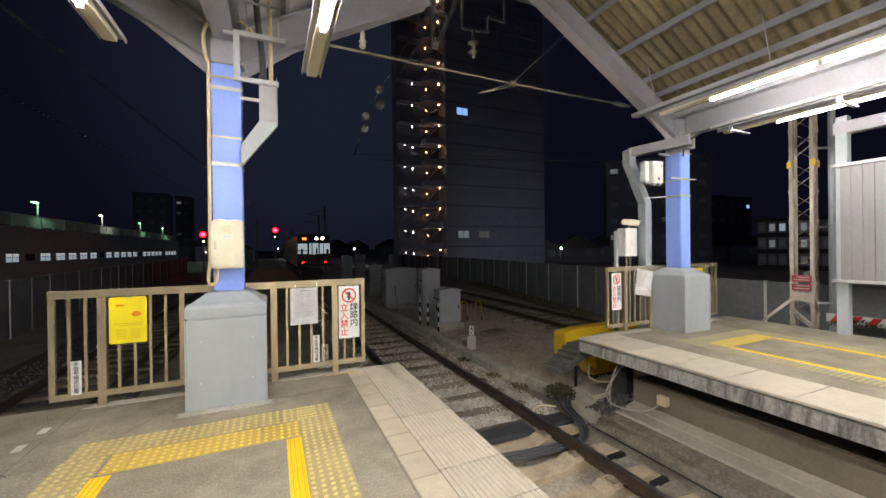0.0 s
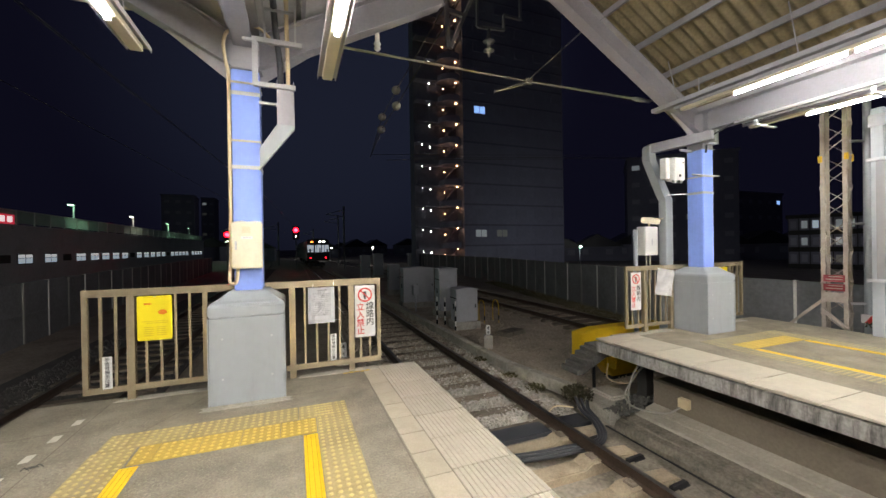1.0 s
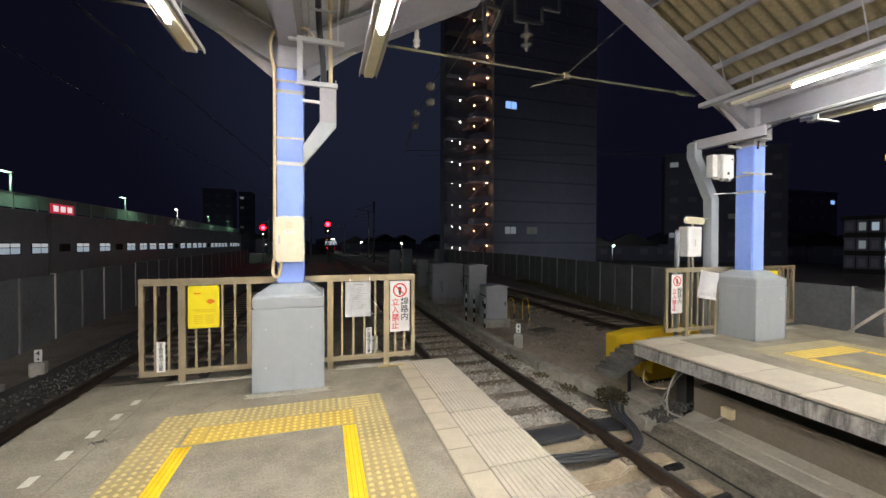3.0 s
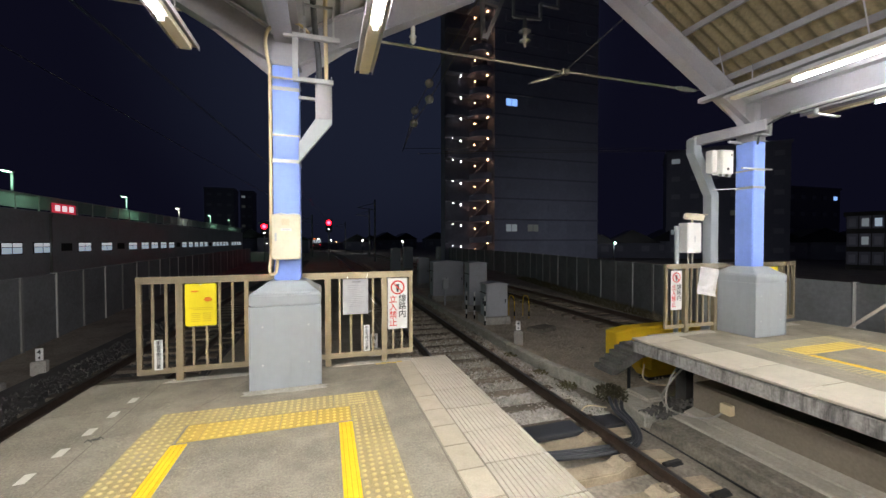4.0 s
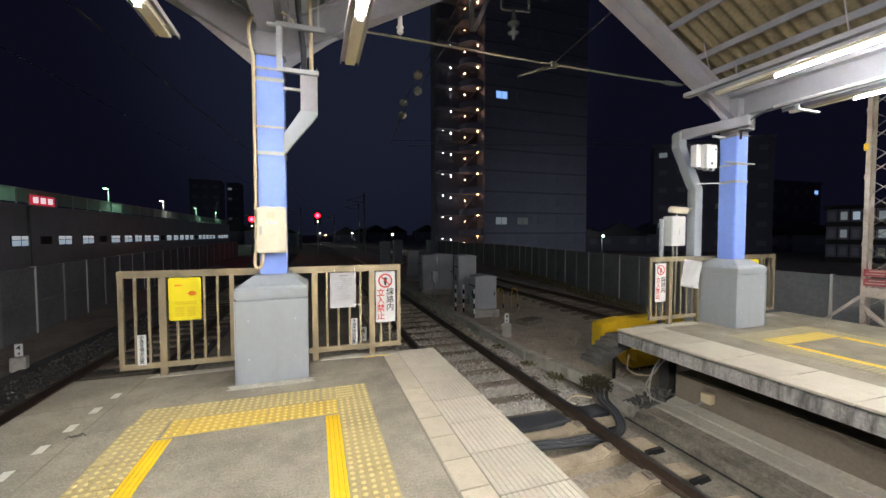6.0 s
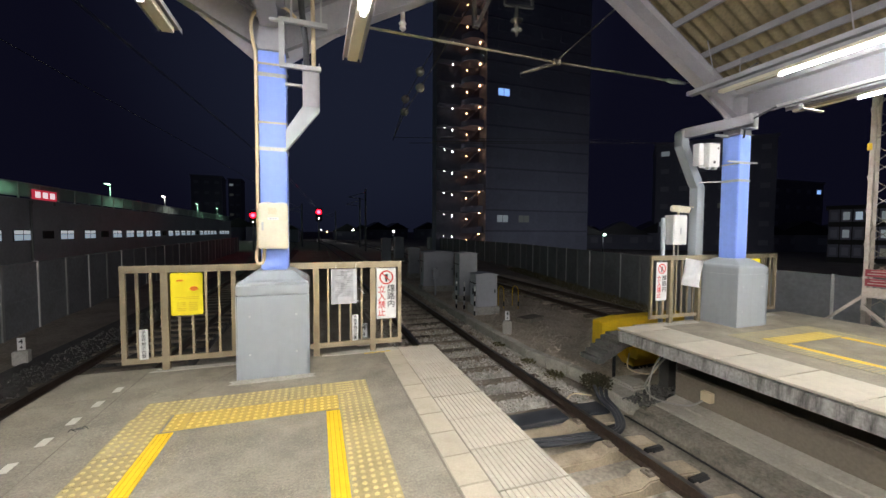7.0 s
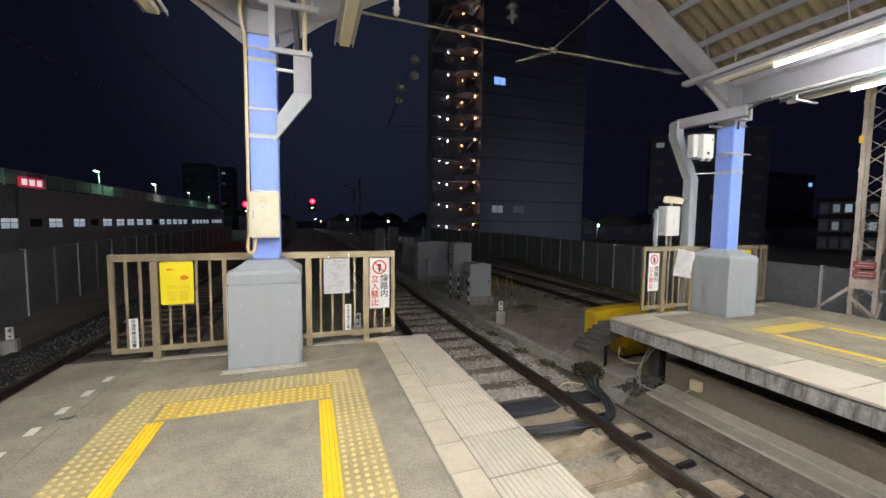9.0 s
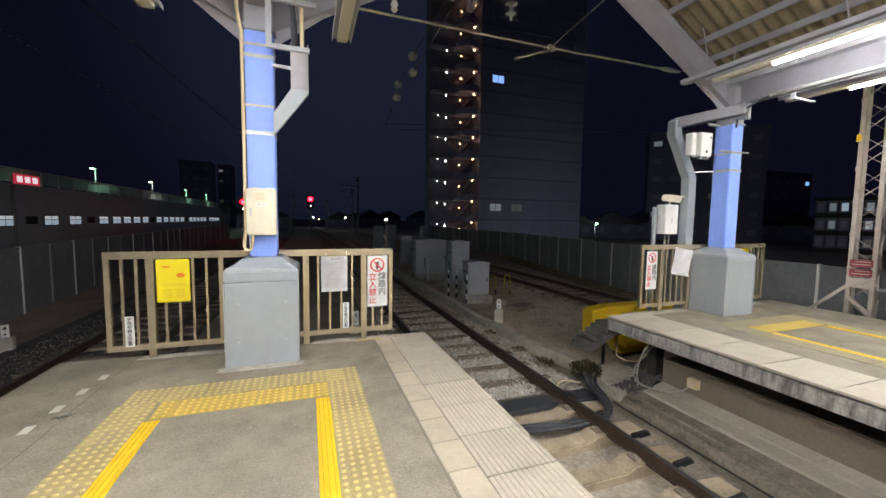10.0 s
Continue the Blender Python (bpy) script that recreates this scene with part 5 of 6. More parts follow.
stop_marker(5.15, 8.75, -25, 0.257, 0.72)
stop_marker(-5.95, 9.7, 10, 0.157, 0.74)
stop_marker(1.18, 8.9, 0)
verge = thing("verge_kerb", "low concrete kerb beside the shaded track", "kerb", "", (0, 0, 0))
part("kerb_block", boxes((-7.4, -6.0, -2, 8.9, -1.32, -1.17)), M_TROUGH, verge, bevel=0.02)


# ---- long fences ----
def long_fence(pts, z1, label, seed, z0=-1.35, panel=2.0):
    q = random.Random(seed)
    root = tagged(thing("boundary_fence", label, "fence", "boundary fences"), kind="structure")
    k = 0
    for (xa, ya), (xb, yb) in zip(pts, pts[1:]):
        a, b = Vector((xa, ya, 0)), Vector((xb, yb, 0))
        n = max(1, round((b - a).length / panel))
        for i in range(n):
            p, r = a.lerp(b, i / n), a.lerp(b, (i + 1) / n)
            ang = math.degrees(math.atan2((r - p).y, (r - p).x))
            L = (r - p).length
            bm = boxes((0.05, L - 0.01, -0.03, 0.03, z0, z1 - 0.03 - 0.02 * q.random()), (0.05, L - 0.01, -0.045, 0.045, z1 - 0.05, z1), (0.05, L - 0.01, -0.04, 0.04, -0.42, -0.38))
            ob = part("fence_panel", bm, M_PANELF, root)
            ob.matrix_basis = pose(p.x, p.y, 0, 0, 0, ang)
            light = k % 2 == 0
            bm = boxes((-0.025, 0.025, -0.06, 0.06, z0, z1 + 0.02)) if light else boxes((-0.05, 0.045, -0.07, 0.07, z0, z1 + 0.01))
            ob = part("fence_post", bm, M_POSTF if light else M_POSTD, root)
            ob.matrix_basis = pose(p.x, p.y, 0, 0, 0, ang)
            k += 1
    return root


long_fence([(11.0, -4), (11.2, 6), (12.3, 10), (15.6, 27), (17.5, 60)], 0.66, "dark panel fence with pale posts beyond the tracks", 1, panel=1.35)
long_fence([(-6.9, -3), (-7.2, 7), (-8.6, 22), (-10.5, 60)], 0.64, "dark panel fence with pale posts below the long building", 2, panel=1.6)


# ---- the lattice mast, wind screen and striped board ----
mast = thing("lattice_mast", "brownish steel lattice mast beside the platform", "lattice mast", "", (9.68, 3.22, -1.3), 12)
H, W = 8.6, 0.175
corner = [(-W, -W), (W, -W), (W, W), (-W, W)]
for cx_, cy_ in corner:
    sx, sy = (1 if cx_ < 0 else -1), (1 if cy_ < 0 else -1)
    part("leg", boxes((min(cx_, cx_ + sx * 0.055), max(cx_, cx_ + sx * 0.055), cy_ - 0.005, cy_ + 0.005, 0, H), (cx_ - 0.005, cx_ + 0.005, min(cy_, cy_ + sy * 0.055), max(cy_, cy_ + sy * 0.055), 0, H)), M_MAST, mast)
for f in range(4):
    a, b = corner[f], corner[(f + 1) % 4]
    z = 0.9
    i = f
    while z < H - 0.4:
        p, r = (a, b) if i % 2 else (b, a)
        part("lacing", bars(0.04, ((p[0], p[1], z), (r[0], r[1], z + 0.30)), h=0.008), M_MAST, mast)
        z += 0.30
        i += 1
for cx_, cy_ in corner[:2] + corner[3:]:
    part("yellow_band", boxes((cx_ - 0.03, cx_ + 0.03, cy_ - 0.03, cy_ + 0.03, 4.38, 4.50)), M_YEL, mast, "yellow marker band")
part("gusset_plate", boxes((-W - 0.012, -W - 0.006, -W - 0.005, W + 0.005, 1.74, 1.92)), M_MAST, mast)
for z0_ in (1.95, 2.12):
    sg = part("mast_sign", boxes((-W - 0.03, -W - 0.016, -W + 0.03, W - 0.03, z0_, z0_ + 0.13)), M_MAROON, mast, "maroon warning plate")
    part("sign_lines", boxes(*[(-W - 0.034, -W - 0.0305, -W + 0.06, W - 0.06 - 0.04 * k, z0_ + 0.04 + 0.05 * k, z0_ + 0.054 + 0.05 * k) for k in range(2)]), M_CABLEG, sg)
part("foot_brace", bars(0.05, ((-W - 0.05, W + 0.45, 1.25), (-W, W, 1.75))), M_MAST, mast)
part("foot_brace", bars(0.05, ((-W, -W, 1.25), (-W, W, 1.6))), M_MAST, mast)
pole_ = thing("steel_pole", "thin grey steel pole tied to the lattice mast", "pole", "", (10.1, 2.95, -1.3))
part("pole", rods(0.06, [(0, 0, 0), (0, 0, 6.2)]), M_GREY, pole_)
for z in (1.7, 3.2, 4.75):
    part("tie", bars(0.04, ((0, 0, z), (-0.30, 0.14, z))), M_GALV, pole_)

scr = thing("wind_screen", "white ribbed metal wind screen on steel posts", "wind screen", "", (9.06, 2.42, 0))
for y in (0, -2.4, -4.8, -7.2):
    part("screen_post", boxes((-0.075, 0.075, y - 0.075, y + 0.075, 0, 3.75)), M_GREY, scr, bevel=0.006)
bm = bmesh.new()
pts, y, k = [], 0.0, 0
while y > -7.4:
    for dx, dy in ((0, 0), (0, -0.125), (0.012, -0.128), (0.012, -0.137), (0, -0.14)):
        if not pts or (pts[-1][0] + 0.12 - dx) ** 2 + (pts[-1][1] - y - dy) ** 2 > 1e-9:
            pts.append((-0.12 + dx, y + dy))
    y -= 0.14
lo = [bm.verts.new((px, py, 0.95)) for px, py in pts]
hi = [bm.verts.new((px, py, 2.88)) for px, py in pts]
for i in range(len(pts) - 1):
    if (pts[i][0] - pts[i + 1][0]) ** 2 + (pts[i][1] - pts[i + 1][1]) ** 2 > 1e-9:
        bm.faces.new((lo[i], lo[i + 1], hi[i + 1], hi[i]))
part("ribbed_sheet", bm, M_SHEET, scr)
part("screen_frame", boxes((-0.16, -0.09, -7.5, 0.10, 2.88, 2.93), (-0.16, -0.09, -7.5, 0.10, 0.90, 0.95)), M_GALV, scr)
part("head_beam", boxes((-0.09, 0.09, -7.5, 0.1, 3.45, 3.65)), M_STEEL, scr)
sb = thing("striped_board", "red and white diagonally striped safety board", "safety board", "", (10.02, 3.02, 0.04))
part("board", boxes((-0.01, 0.01, -4, 0, 0.0, 0.16)), M_WHITE, sb)
for i in range(16):
    bm = bmesh.new()
    y0_ = -0.05 - 0.25 * i
    add_prism(bm, [(y0_, 0.002), (y0_ - 0.12, 0.002), (y0_ - 0.22, 0.158), (y0_ - 0.10, 0.158)], "x", -0.013, -0.0105)
    part("red_stripe", bm, M_RED, sb)
part("board_post", boxes((0.012, 0.08, -0.3, -0.2, -1.35, 0.16), (0.012, 0.08, -2.3, -2.2, -1.35, 0.16)), M_POSTD, sb)


# ---- overhead line ----
gan = thing("catenary_gantry", "overhead line gantry with hanging brackets and wires", "gantry")
part("cross_beam", boxes((-6.5, 9.7, 5.9, 6.1, 6.9, 7.1)), M_GALV, gan)
part("gantry_post", boxes((-6.65, -6.45, 5.9, 6.1, -1.35, 7.1)), M_GALV, gan)
part("mast_link", bars(0.12, ((9.62, 3.2, 7.0), (9.62, 6.0, 7.0))), M_GALV, gan)
part("drop_bracket", bars(0.07, ((2.92, 6, 5.42), (2.86, 6, 6.9)), ((2.96, 6, 5.42), (3.62, 6, 6.9)), ((2.9, 6, 6.15), (3.25, 6, 6.1))), M_GALV, gan, "galvanised hanging bracket")
part("span_wire", rods(0.022, curve_pts([(-3.5, 6, 5.12), (0.95, 6, 5.08), (4.7, 6, 5.04), (7.9, 6, 5.05)], 6)), M_WIREL, gan, "pale insulated span wire")
part("wire_clamp", rods([0.02, 0.05, 0.05, 0.03], [(7.6, 6, 5.05), (7.75, 6, 5.05), (7.95, 6, 5.05), (8.2, 6, 5.05)], seg=10), M_PORC, gan)
part("tie_wire", rods(0.009, [(8.2, 6, 5.05), (9.5, 5.0, 5.1)]), M_WIRE, gan)
part("diagonal_wire", rods(0.013, [(3.9, 6, 4.70), (4.72, 6, 5.06), (5.6, 3.6, 6.1)]), M_WIRE, gan)
part("pull_rod", rods(0.02, [(3.94, 6, 4.72), (4.75, 6, 5.0)]), M_WIREL, gan)
part("rod_clamp", boxes((4.66, 4.80, 5.96, 6.04, 4.98, 5.09)), M_WIREL, gan)
for p in ((2.66, 9, 5.73), (2.66, 9, 5.32), (2.50, 10, 5.33), (2.47, 10, 4.97)):
    part("disc_insulator", rods([0.03, 0.11, 0.12, 0.05], [(p[0], p[1] - 0.05, p[2] - 0.05), (p[0], p[1] - 0.02, p[2] - 0.02), (p[0], p[1] + 0.01, p[2] + 0.02), (p[0], p[1] + 0.06, p[2] + 0.07)], seg=14), M_PORC, gan, "porcelain disc insulator")
part("feeder_wire", rods(0.012, [(2.35, 11, 4.45), (2.50, 10, 5.33), (2.66, 9, 5.73), (3.3, 6, 7.0)], [(2.33, 11, 4.4), (2.47, 10, 4.97), (2.66, 9, 5.32), (3.5, 6, 6.95)]), M_WIRE, gan)
part("insulator_chain", rods([0.02, 0.03, 0.11, 0.04, 0.04, 0.12, 0.05, 0.03], [(3.80, 6, 5.40), (3.80, 6, 5.48), (3.80, 6, 5.52), (3.80, 6, 5.56), (3.80, 6, 5.66), (3.80, 6, 5.70), (3.80, 6, 5.74), (3.80, 6, 5.95)], seg=14), M_PORC, gan, "porcelain insulator chain")
part("insulator_frame", bars(0.05, ((3.55, 6, 5.95), (4.15, 6, 6.0)), ((4.15, 6, 6.0), (4.15, 6, 6.3)), ((4.15, 6, 6.3), (4.55, 6, 6.3)), ((4.55, 6, 6.3), (4.55, 6, 6.9)), ((3.55, 6, 5.95), (3.55, 6, 6.9))), M_GALV, gan)
for i, (xa, za) in enumerate(((-6, 8.2), (-5.2, 7.6), (-7.5, 6.7))):
    part("far_wire", rods(0.012, [(xa - 2, 5, za + 0.6), (xa + 3, 40, za - 1.0), (xa + 6, 90, za - 1.5)]), M_WIRE, gan)
for za, yb in ((5.2, 14), (6.0, 18), (7.2, 22)):
    part("side_wire", rods(0.014, [(4.5, yb, za), (30, yb + 6, za + 3.2)]), M_WIRE, gan)


# ---- signals ----
def signal(x, y, z, label):
    root = thing("rail_signal", label, "railway signal", "railway signals", (x, y, -1.35))
    z = z + 1.35
    part("signal_post", rods(0.08, [(0, 0.1, 0), (0, 0.1, z + 0.6)]), M_POSTD, root)
    part("backboard", boxes((-0.46, 0.46, -0.06, 0.0, z - 1.4, z + 0.6)), M_BLACK, root, bevel=0.05)
    # oversized glowing red disc imitates the halo round the lamp
    halo_ = part("red_halo_lens", rods(0.40, [(0, -0.08, z), (0, -0.063, z)], seg=20), M_REDHALO, root, "red lens widened into the lamp's glowing halo")
    part("red_lamp", rods(0.26, [(0, -0.10, z), (0, -0.081, z)], seg=16), M_REDL, halo_, "bright red lamp core")
    # unseen tube, added to keep the red light off the long building
    bm = bmesh.new()
    add_rod(bm, [(0, -0.42, z), (0, -0.062, z)], 0.44, 18, caps=False)
    part("added_hood", bm, M_BLACK, root)
    part("lower_lamp", rods(0.07, [(0, -0.08, z - 0.95), (0, -0.065, z - 0.95)], seg=10), M_STREETW, root, "small pale lower lamp")
    return root


signal(0.41, 60, 4.46, "railway signal on a post showing red")
signal(-8.6, 60, 3.80, "railway signal on a post showing red")


# ---- the long building with windows and a railed deck ----
lb = thing("long_building", "long grey low building with lit windows and railed deck", "building", "", (-18, 0, 0))
part("wall", boxes((-14, 0, 8, 94.5, -1.35, 3.55)), M_BLDG, lb, "plain grey rendered wall")
win_mesh = mesh_of("window", boxes((0.0, 0.04, -0.84, 0.84, -0.38, 0.38)), M_BLACK)
pane_bm = bmesh.new()
add_box(pane_bm, 0.041, 0.05, -0.78, -0.04, -0.32, 0.04, 0)
add_box(pane_bm, 0.041, 0.05, -0.78, -0.04, 0.045, 0.32, 1)
pane_mesh = mesh_of("pane", pane_bm, [M_WINB, M_WINB2])
mull_mesh = mesh_of("glazing_bar", boxes((0.051, 0.06, -0.78, 0.78, 0.05, 0.09)), M_TRAIND)
wys = [11.0, 15.5, 20.0, 24.4, 28.6, 31.2, 35.8, 38.9, 43.5, 46.1, 48.4, 50.8, 53.2, 57.5, 60.0, 62.4, 64.7, 67.0]
y = 71.5
for g in range(2):
    for k in range(5):
        wys.append(y + 2.2 * k)
    y += 13.2
for wy in wys:
    if wy < 93:
        w = new("window", win_mesh)
        w.parent = lb
        w.matrix_basis = pose(0, wy, 1.2)
        for s in (0, 0.82):
            p = new("pane", pane_mesh)
            p.parent = w
            p.matrix_basis = pose(0, s, 0)
        p = new("glazing_bar", mull_mesh)
        p.parent = w
for wy in (33.6, 41.2, 55.3, 69.2):
    part("wall_vent", boxes((0, 0.12, wy - 0.5, wy + 0.5, 0.95, 1.5)), M_DARKC, lb)
part("wall_pipe", rods(0.08, [(0.09, 31.9, -1.35), (0.09, 31.9, 3.5)]), M_POSTD, lb)
part("coping", boxes((-0.1, 0.08, 8, 94.5, 3.55, 3.62)), M_BLDG, lb)
y = 9.0
i = 0
while y < 93:
    bm = bmesh.new()
    bmesh.ops.create_grid(bm, x_segments=2, y_segments=2, size=0.5, matrix=Matrix.Translation((-0.015, y + 1.0, 4.15)) @ Euler((0, math.pi / 2, 0)).to_matrix().to_4x4() @ Matrix.Diagonal((0.86, 1.92, 1, 1)))
    part("rail_panel", bm, M_FROST, lb)
    part("rail_post", boxes((-0.05, 0.03, y - 0.03, y + 0.03, 3.62, 4.64)), M_POSTF, lb)
    y += 2.0
    i += 1
part("hand_rail", boxes((-0.05, 0.04, 8.5, 94, 4.59, 4.65)), M_POSTF, lb)
for ly, m_ in ((29.6, M_STREET), (43.7, M_STREET), (57.4, M_STREETW), (71.6, M_STREET), (84.7, M_STREET), (15.5, M_STREET)):
    sl = thing("street_lamp", "deck street lamp with a greenish glowing head", "street lamp", "deck street lamps", (-18.5, ly, 3.5))
    part("lamp_pole", rods(0.07, [(0, 0, 0), (0, 0, 2.42)]), M_TRAIN, sl)
    part("lamp_head", boxes((-0.11, 0.11, -0.9, 0.12, 2.40, 2.47)), M_POSTD, sl, bevel=0.02)
    part("lamp_glow", boxes((-0.08, 0.08, -0.85, -0.15, 2.37, 2.398)), m_, sl, "glowing lamp underside")
    lt = new("street_lamp_light", bpy.data.lights.new("street_lamp_light", "POINT"))
    lt.data.energy, lt.data.shadow_soft_size, lt.data.color = 190, 0.15, (0.55, 1.0, 0.66) if m_ is M_STREET else (1.0, 0.97, 0.85)
    lt.location = (-18.3, ly - 0.55, 5.6)
ad = thing("lit_sign", "red lit sign with white marks behind the deck rail", "lit sign", "", (-17.93, 33.3, 3.95))
part("sign_face", boxes((0.0, 0.06, -1.25, 1.25, -0.33, 0.33)), M_ADRED, ad)
part("sign_mark", boxes((0.061, 0.075, -1.0, -0.5, -0.2, 0.2), (0.061, 0.075, -0.25, 0.25, -0.2, 0.2), (0.061, 0.075, 0.5, 1.0, -0.2, 0.2)), M_ADWHITE, ad)
for sy in (-1.2, 1.1):
    part("sign_stand", boxes((-0.1, -0.002, sy, sy + 0.1, -0.65, 0.3)), M_POSTD, ad)


# ---- the tower with its lit stair ----
FL = 3.0
tw = thing("apartment_tower", "dark apartment tower with an orange-lit outer stair", "apartment tower", "", (23.0, 49.0, -1.35))
part("main_wall", boxes((0, 17.5, 0, 12, 0, 46)), M_TOWER, tw, "dark rendered wall")
part("core_wall", boxes((-6.6, -0.01, 2.6, 4.6, 0, 43.5)), M_TOWERD, tw)
for k in range(15):
    z = 0.35 + FL * k
    part("floor_band", boxes((-0.06, 17.56, -0.05, -0.002, z + 2.62, z + 2.86)), M_TOWERD, tw)
    for j, x in enumerate((1.7, 5.2, 8.7, 12.0, 15.3)):
        m_ = M_GLASSD
        if k == 7 and j == 0:
            m_ = M_WINT
        elif k == 1 and j == 0:
            m_ = M_WINM
        elif (k, j) == (1, 1):
            m_ = M_WIND
        wdw = part("window", boxes((x, x + 1.9, -0.05, -0.002, z + 0.95, z + 2.1)), M_TOWER, tw)
        part("pane", boxes((x + 0.08, x + 0.91, -0.06, -0.051, z + 1.02, z + 2.03)), m_, wdw)
        part("pane", boxes((x + 0.99, x + 1.82, -0.06, -0.051, z + 1.02, z + 2.03)), m_, wdw)
for k in range(14):
    z = FL * k
    bm = bmesh.new()
    arc = [(-1.6 + 1.7 * math.cos(a), 1.5 - 1.7 * math.sin(a) * 1.0) for a in [math.pi * i / 12 for i in range(13)]]
    add_prism(bm, [(x, y) for x, y in arc] + [(-3.3, 2.55), (0.1, 2.55)], "z", z + 2.75, z + 2.9)
    part("landing_slab", bm, M_TOWER, tw)
    bm = bmesh.new()
    inner = [(-1.6 + 1.58 * math.cos(a), 1.5 - 1.58 * math.sin(a)) for a in [math.pi * i / 12 for i in range(13)]]
    ring = []
    for i in range(13):
        zt = z + 3.85 - 0.45 * i / 12
        ring.append([bm.verts.new((*arc[i], z + 2.9)), bm.verts.new((*arc[i], zt)), bm.verts.new((*inner[i], zt)), bm.verts.new((*inner[i], z + 2.9))])
    for p, r in zip(ring, ring[1:]):
        for i in range(4):
            bm.faces.new((p[i], p[(i + 1) % 4], r[(i + 1) % 4], r[i]))
    bm.faces.new(ring[0])
    bm.faces.new(ring[-1])
    part("parapet", bm, M_TOWER, tw)
    part("stair_lamp", rods(0.095, [(-0.75, 0.75, z + 2.56), (-0.75, 0.75, z + 2.70)], seg=8), M_STAIRO, tw, "orange stair lamp")
    part("rear_lamp", rods(0.075, [(-2.5, 1.35, z + 1.7), (-2.5, 1.35, z + 1.82)], seg=8), M_STAIRO, tw, "orange stair lamp")
    part("flight", (lambda b: (add_bar(b, (-2.9, 1.9, z + 0.1), (-0.4, 1.9, z + 2.7), 1.0, 0.15), b)[1])(bmesh.new()), M_TOWERD, tw)
    part("gallery", boxes((-6.6, -3.4, 1.2, 2.58, z + 2.75, z + 2.9), (-6.6, -3.4, 1.2, 1.28, z + 2.9, z + 3.9)), M_TOWERD, tw)
    if k < 10:
        part("gallery_lamp", boxes((-4.75, -4.67, 1.1, 1.19, z + 2.05, z + 2.30)), M_STAIRW, tw, "white gallery lamp")
    if k < 6:
        part("end_lamp", rods(0.05, [(-5.95, 1.0, z + 2.3), (-5.95, 1.0, z + 2.42)], seg=8), M_STAIRW, tw, "white gallery lamp")


# ---- dim buildings and lights far off ----
def far_building(x, y, w, d, h, rz, lit, label, storeys, cols, pw=0.6, wall=M_TOWERD):
    root = thing("far_building", label, "building", "far buildings", (x, y, -1.35), rz)
    part("wall", boxes((-w / 2, w / 2, 0, d, 0, h)), wall, root)
    part("roof", boxes((-w / 2 - 0.2, w / 2 + 0.2, -0.2, d + 0.2, h, h + 0.4)), wall, root)
    for k in range(storeys):
        for j in range(cols):
            cx_ = -w / 2 + w * (j + 0.5) / cols
            m_ = lit.get((k, j), M_GLASSD)
            wd = part("window", boxes((cx_ - pw - 0.15, cx_ + pw + 0.15, -0.08, -0.002, h * (k + 0.3) / storeys, h * (k + 0.3) / storeys + 1.3)), M_TOWERD, root)
            part("pane", boxes((cx_ - pw, cx_ + pw, -0.1, -0.081, h * (k + 0.3) / storeys + 0.2, h * (k + 0.3) / storeys + 1.0)), m_, wd)
    return root


far_building(60.5, 44, 16, 12, 17.6, -45, {(5, 0): M_WINM, (1, 0): M_WINM, (2, 3): M_WIND}, "dim distant building with few lit windows", 6, 6)
far_building(51.6, 21.4, 6, 8, 5.4, -66, {(2, 1): M_WINM, (2, 2): M_WINB, (2, 4): M_WINM, (2, 5): M_WINM, (1, 1): M_WINM, (1, 3): M_WINB, (1, 4): M_WINM, (0, 3): M_WINM, (0, 4): M_WIND}, "distant building with lit galleries behind the mast", 3, 7, 0.24, M_DARKC)
far_building(94.5, 52, 20, 12, 13.6, 0, {(3, 0): M_WINM, (3, 5): M_WINT}, "dark distant building with two lit windows", 4, 6)
far_building(-31, 130, 8, 10, 19, 5, {}, "dim distant block beyond the railway", 6, 3)
far_building(-27.5, 152, 4, 8, 21, 0, {(5, 0): M_WINM, (4, 0): M_WIND, (2, 0): M_WIND}, "dark distant block with a few lit windows", 6, 2)
for x, y, z, m_ in ((8.6, 95, 1.9, M_STREETW), (13.0, 66, 1.6, M_STREETW), (33.2, 37, 1.35, M_STREET), (-15, 110, 1.2, M_STREETW), (1.5, 120, 2.0, M_STAIRW), (-10, 120, 0.5, M_STREET), (45.5, 60, 8.9, M_WINM), (3.5, 140, 1.4, M_STAIRO)):
    sl = thing("far_lamp", "small glowing street lamp far off", "street lamp", "far street lamps", (x, y, -1.35))
    part("lamp_pole", rods(0.05, [(0, 0.12, 0), (0, 0.12, z + 1.3)]), M_BLACK, sl)
    lt = new("street_lamp_light", bpy.data.lights.new("street_lamp_light", "POINT"))
    lt.data.energy, lt.data.shadow_soft_size, lt.data.color = (450 if x == 33.2 else 2 if m_ is M_WINM else 120), 0.3, (0.9, 0.95, 1.0)
    lt.location = (x, y - 0.5, z)
    part("lamp_glow", rods([0.06, 0.16, 0.06], [(0, -0.1, z + 1.2), (0, -0.1, z + 1.35), (0, -0.1, z + 1.5)], seg=10), m_, sl, "glowing lamp")
for x, y, h in ((-2.5, 75, 8), (6.8, 55, 9), (7.6, 70, 9), (-11, 85, 8), (4.7, 100, 8)):
    pl = thing("line_pole", "dark overhead line pole far along the railway", "pole", "line poles", (x, y, -1.35))
    part("pole", rods(0.13, [(0, 0, 0), (0, 0, h)]), M_POSTD, pl)
    part("cantilever", bars(0.08, ((0, 0, h - 1.5), (-2.4, 0, h - 1.2)), ((0, 0, h - 0.5), (-2.4, 0, h - 1.2))), M_POSTD, pl)


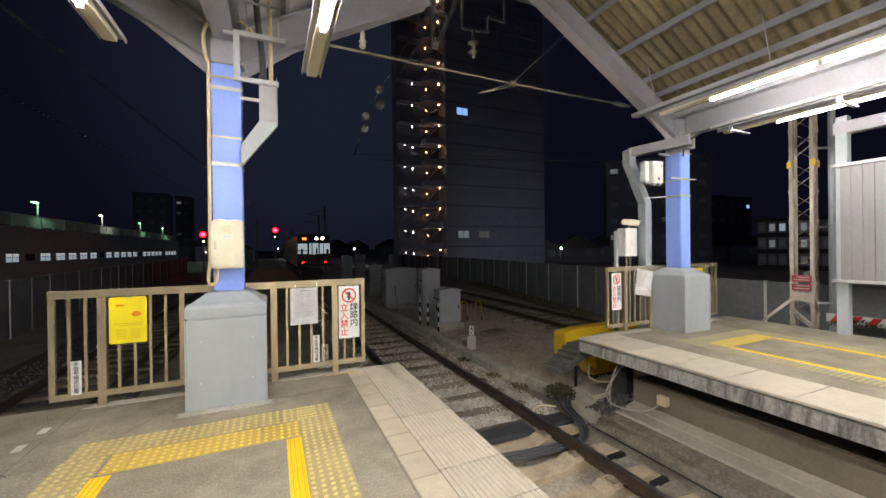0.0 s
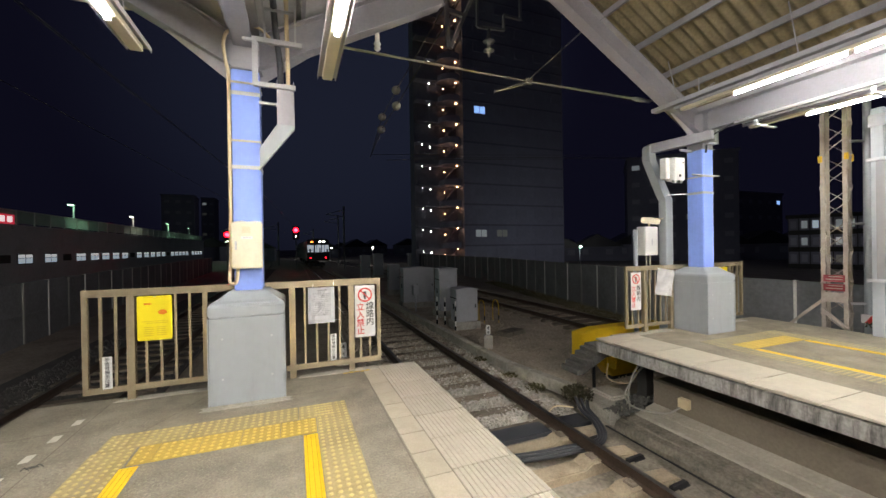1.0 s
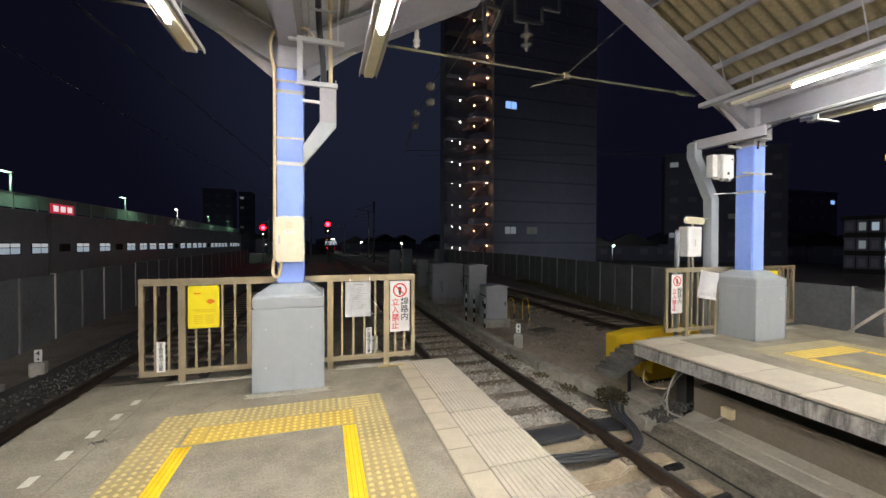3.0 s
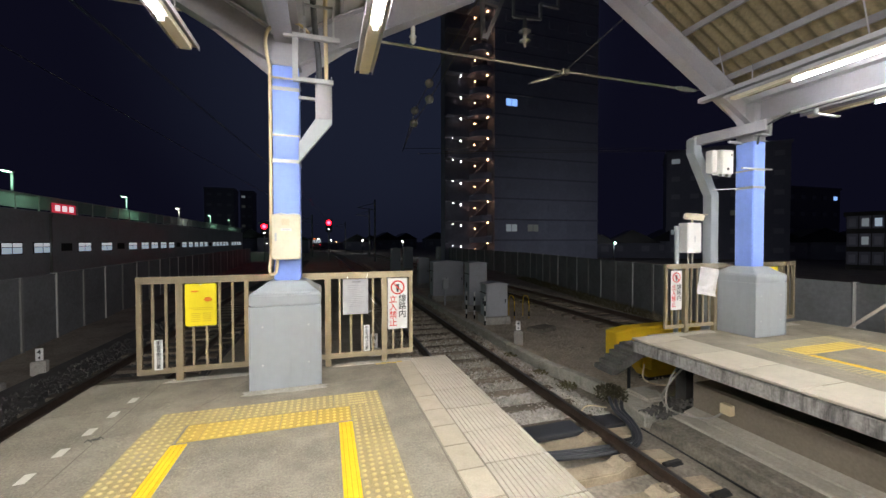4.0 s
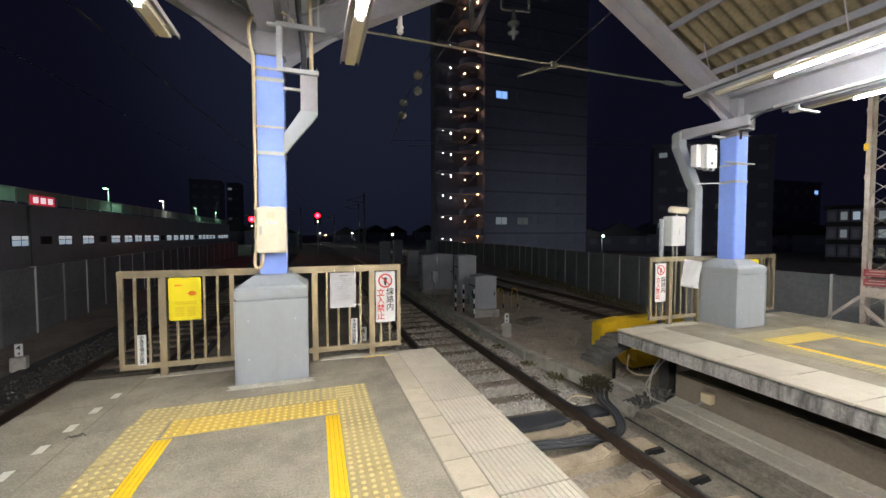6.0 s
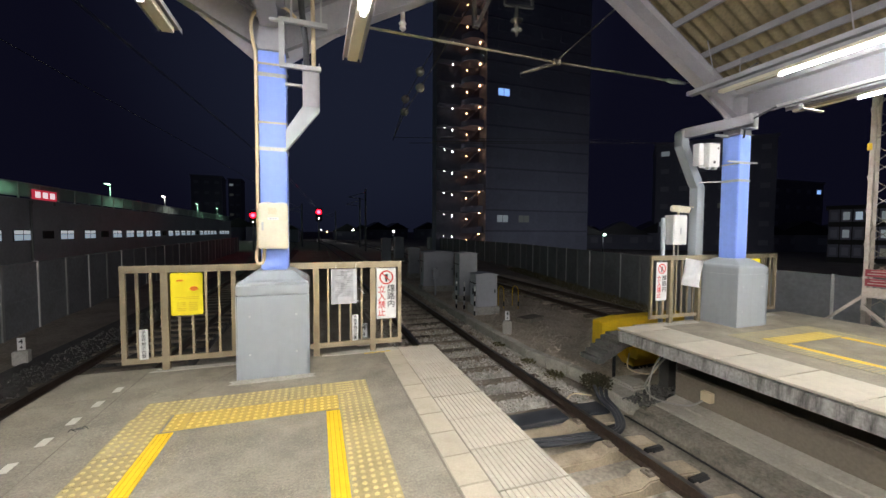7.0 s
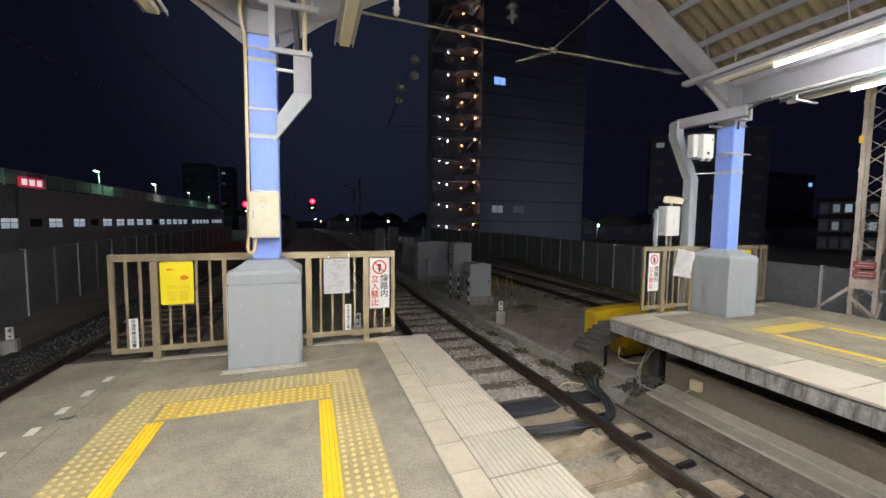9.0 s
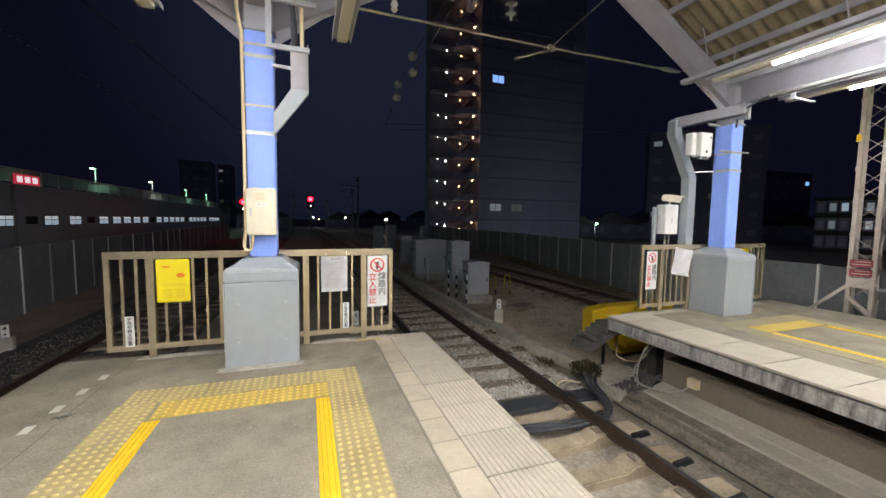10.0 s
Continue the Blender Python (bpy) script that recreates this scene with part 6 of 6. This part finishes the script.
def house(x, y, w, d, h, rz):
    root = thing("far_house", "low dark house beyond the railway", "house", "far houses", (x, y, -1.35), rz)
    part("wall", boxes((-w / 2, w / 2, 0, d, 0, h)), M_TOWERD, root)
    bm = bmesh.new()
    add_prism(bm, [(-w / 2 - 0.4, h), (w / 2 + 0.4, h), (0, h + w * 0.28)], "y", -0.4, d + 0.4)
    part("roof", bm, M_TRAIND, root)
    for sx in (-0.25, 0.25):
        part("window", boxes((w * sx - 0.6, w * sx + 0.6, -0.05, -0.002, h * 0.45, h * 0.45 + 1.0)), M_GLASSD, root)


q = random.Random(21)
for i in range(30):
    x = -70 + i * 6.2 + q.uniform(-1.5, 1.5)
    if not -6 < x < 6:
        house(x, q.uniform(100, 150), q.uniform(7, 11), q.uniform(6, 10), q.uniform(2.6, 4.0), q.uniform(-15, 15))
for i in range(12):
    house(34 + i * 5.5, 62 - i * 3.2 + q.uniform(-2, 2), q.uniform(6, 9), q.uniform(6, 9), q.uniform(2.4, 3.0), -40 + q.uniform(-12, 12))


# ---- the train ----
train = thing("commuter_train", "grey commuter train with lit cab windows driving away", "train")
for c, y0_ in enumerate((0.0, 18.6)):
    bm = bmesh.new()
    add_prism(bm, [(-1.4, 0.05), (1.4, 0.05), (1.42, 0.9), (1.40, 2.4), (1.25, 2.8), (0.8, 2.98), (-0.8, 2.98), (-1.25, 2.8), (-1.40, 2.4), (-1.42, 0.9)], "y", y0_, y0_ + 18.0)
    part("car_body", bm, M_TRAIN, train, "grey car body", 0.05)
    for by in (3, 15):
        bg = part("bogie", boxes((-1.0, 1.0, y0_ + by - 1.2, y0_ + by + 1.2, -0.75, -0.3)), M_TRAIND, train)
        for wy_ in (-0.9, 0.9):
            for sx in (-0.72, 0.72):
                part("wheel", rods(0.42, [(sx - 0.06, y0_ + by + wy_, -0.63), (sx + 0.06, y0_ + by + wy_, -0.63)], seg=16), M_RAIL, bg)
    for sx in (-1.425, 1.425):
        for k in range(6):
            part("side_window", boxes((sx - 0.01, sx + 0.01, y0_ + 1.5 + 2.7 * k, y0_ + 3.4 + 2.7 * k, 1.1, 1.95)), M_TRAIND, train, "dark side window")
part("cab_front", boxes((-1.36, 1.36, -0.06, -0.002, 0.95, 2.82)), M_TRAIND, train, "dark cab end", 0.02)
part("lower_front", boxes((-1.36, 1.36, -0.08, -0.002, 0.1, 0.94)), M_TRAIND, train, bevel=0.02)
part("left_pane", boxes((-1.32, -0.55, -0.075, -0.061, 1.2, 2.08)), M_TRAINW, train, "lit cab window")
part("door_pane", boxes((-0.38, 0.38, -0.075, -0.061, 1.15, 2.12)), M_TRAINW, train, "lit cab window")
part("right_pane", boxes((0.50, 1.34, -0.075, -0.061, 1.2, 2.1)), M_TRAINW, train, "lit cab window")
part("window_frames", boxes((-1.32, -0.55, -0.09, -0.076, 1.42, 1.5), (-0.2, -0.12, -0.09, -0.076, 1.15, 2.12), (0.15, 0.3, -0.09, -0.076, 1.15, 1.7), (0.8, 0.86, -0.09, -0.076, 1.2, 2.1), (1.05, 1.25, -0.09, -0.076, 1.2, 1.6), (-1.1, -0.9, -0.09, -0.076, 1.2, 1.65)), M_TRAIND, train)
part("route_display", boxes((-0.95, -0.62, -0.09, -0.061, 2.42, 2.62)), M_AMBER, train, "amber display")
part("top_lamp", rods(0.13, [(0.22, -0.1, 2.55), (0.22, -0.061, 2.55)], seg=12), M_HEADL, train, "white lamp")
part("top_lamp", rods(0.13, [(0.74, -0.1, 2.55), (0.74, -0.061, 2.55)], seg=12), M_HEADL, train, "white lamp")
part("tail_lamp", rods(0.085, [(-0.92, -0.11, 0.45), (-0.92, -0.081, 0.45)], seg=12), M_REDT, train, "red tail lamp")
part("tail_lamp", rods(0.085, [(0.95, -0.11, 0.45), (0.95, -0.081, 0.45)], seg=12), M_REDT, train, "red tail lamp")
part("coupler", boxes((-0.15, 0.15, -0.4, -0.002, -0.25, 0.0)), M_TRAIND, train)


def motions():
    walk(train, [(t, pose(x, y, 0, 0, 0, rz)) for t, x, y, rz in TRAIN_RUN])


# seconds, place across and along the railway, heading
TRAIN_RUN = [(0.0, 3.36, 34.5, 0.5), (0.5, 3.25, 43.0, 0.8), (1.0, 3.06, 52.0, 1.4), (1.5, 2.8, 61.5, 2.0), (2.0, 2.5, 72.0, 2.5), (2.5, 2.1, 84.0, 3.2),
             (3.0, 1.4, 97.0, 4.6), (4.0, -3.0, 132.0, 9.0), (5.0, -10.0, 165.0, 14.0), (6.0, -18.0, 190.0, 17.0), (8.0, -30.0, 240.0, 12.0), (10.0, -38.0, 290.0, 8.0)]
motions()
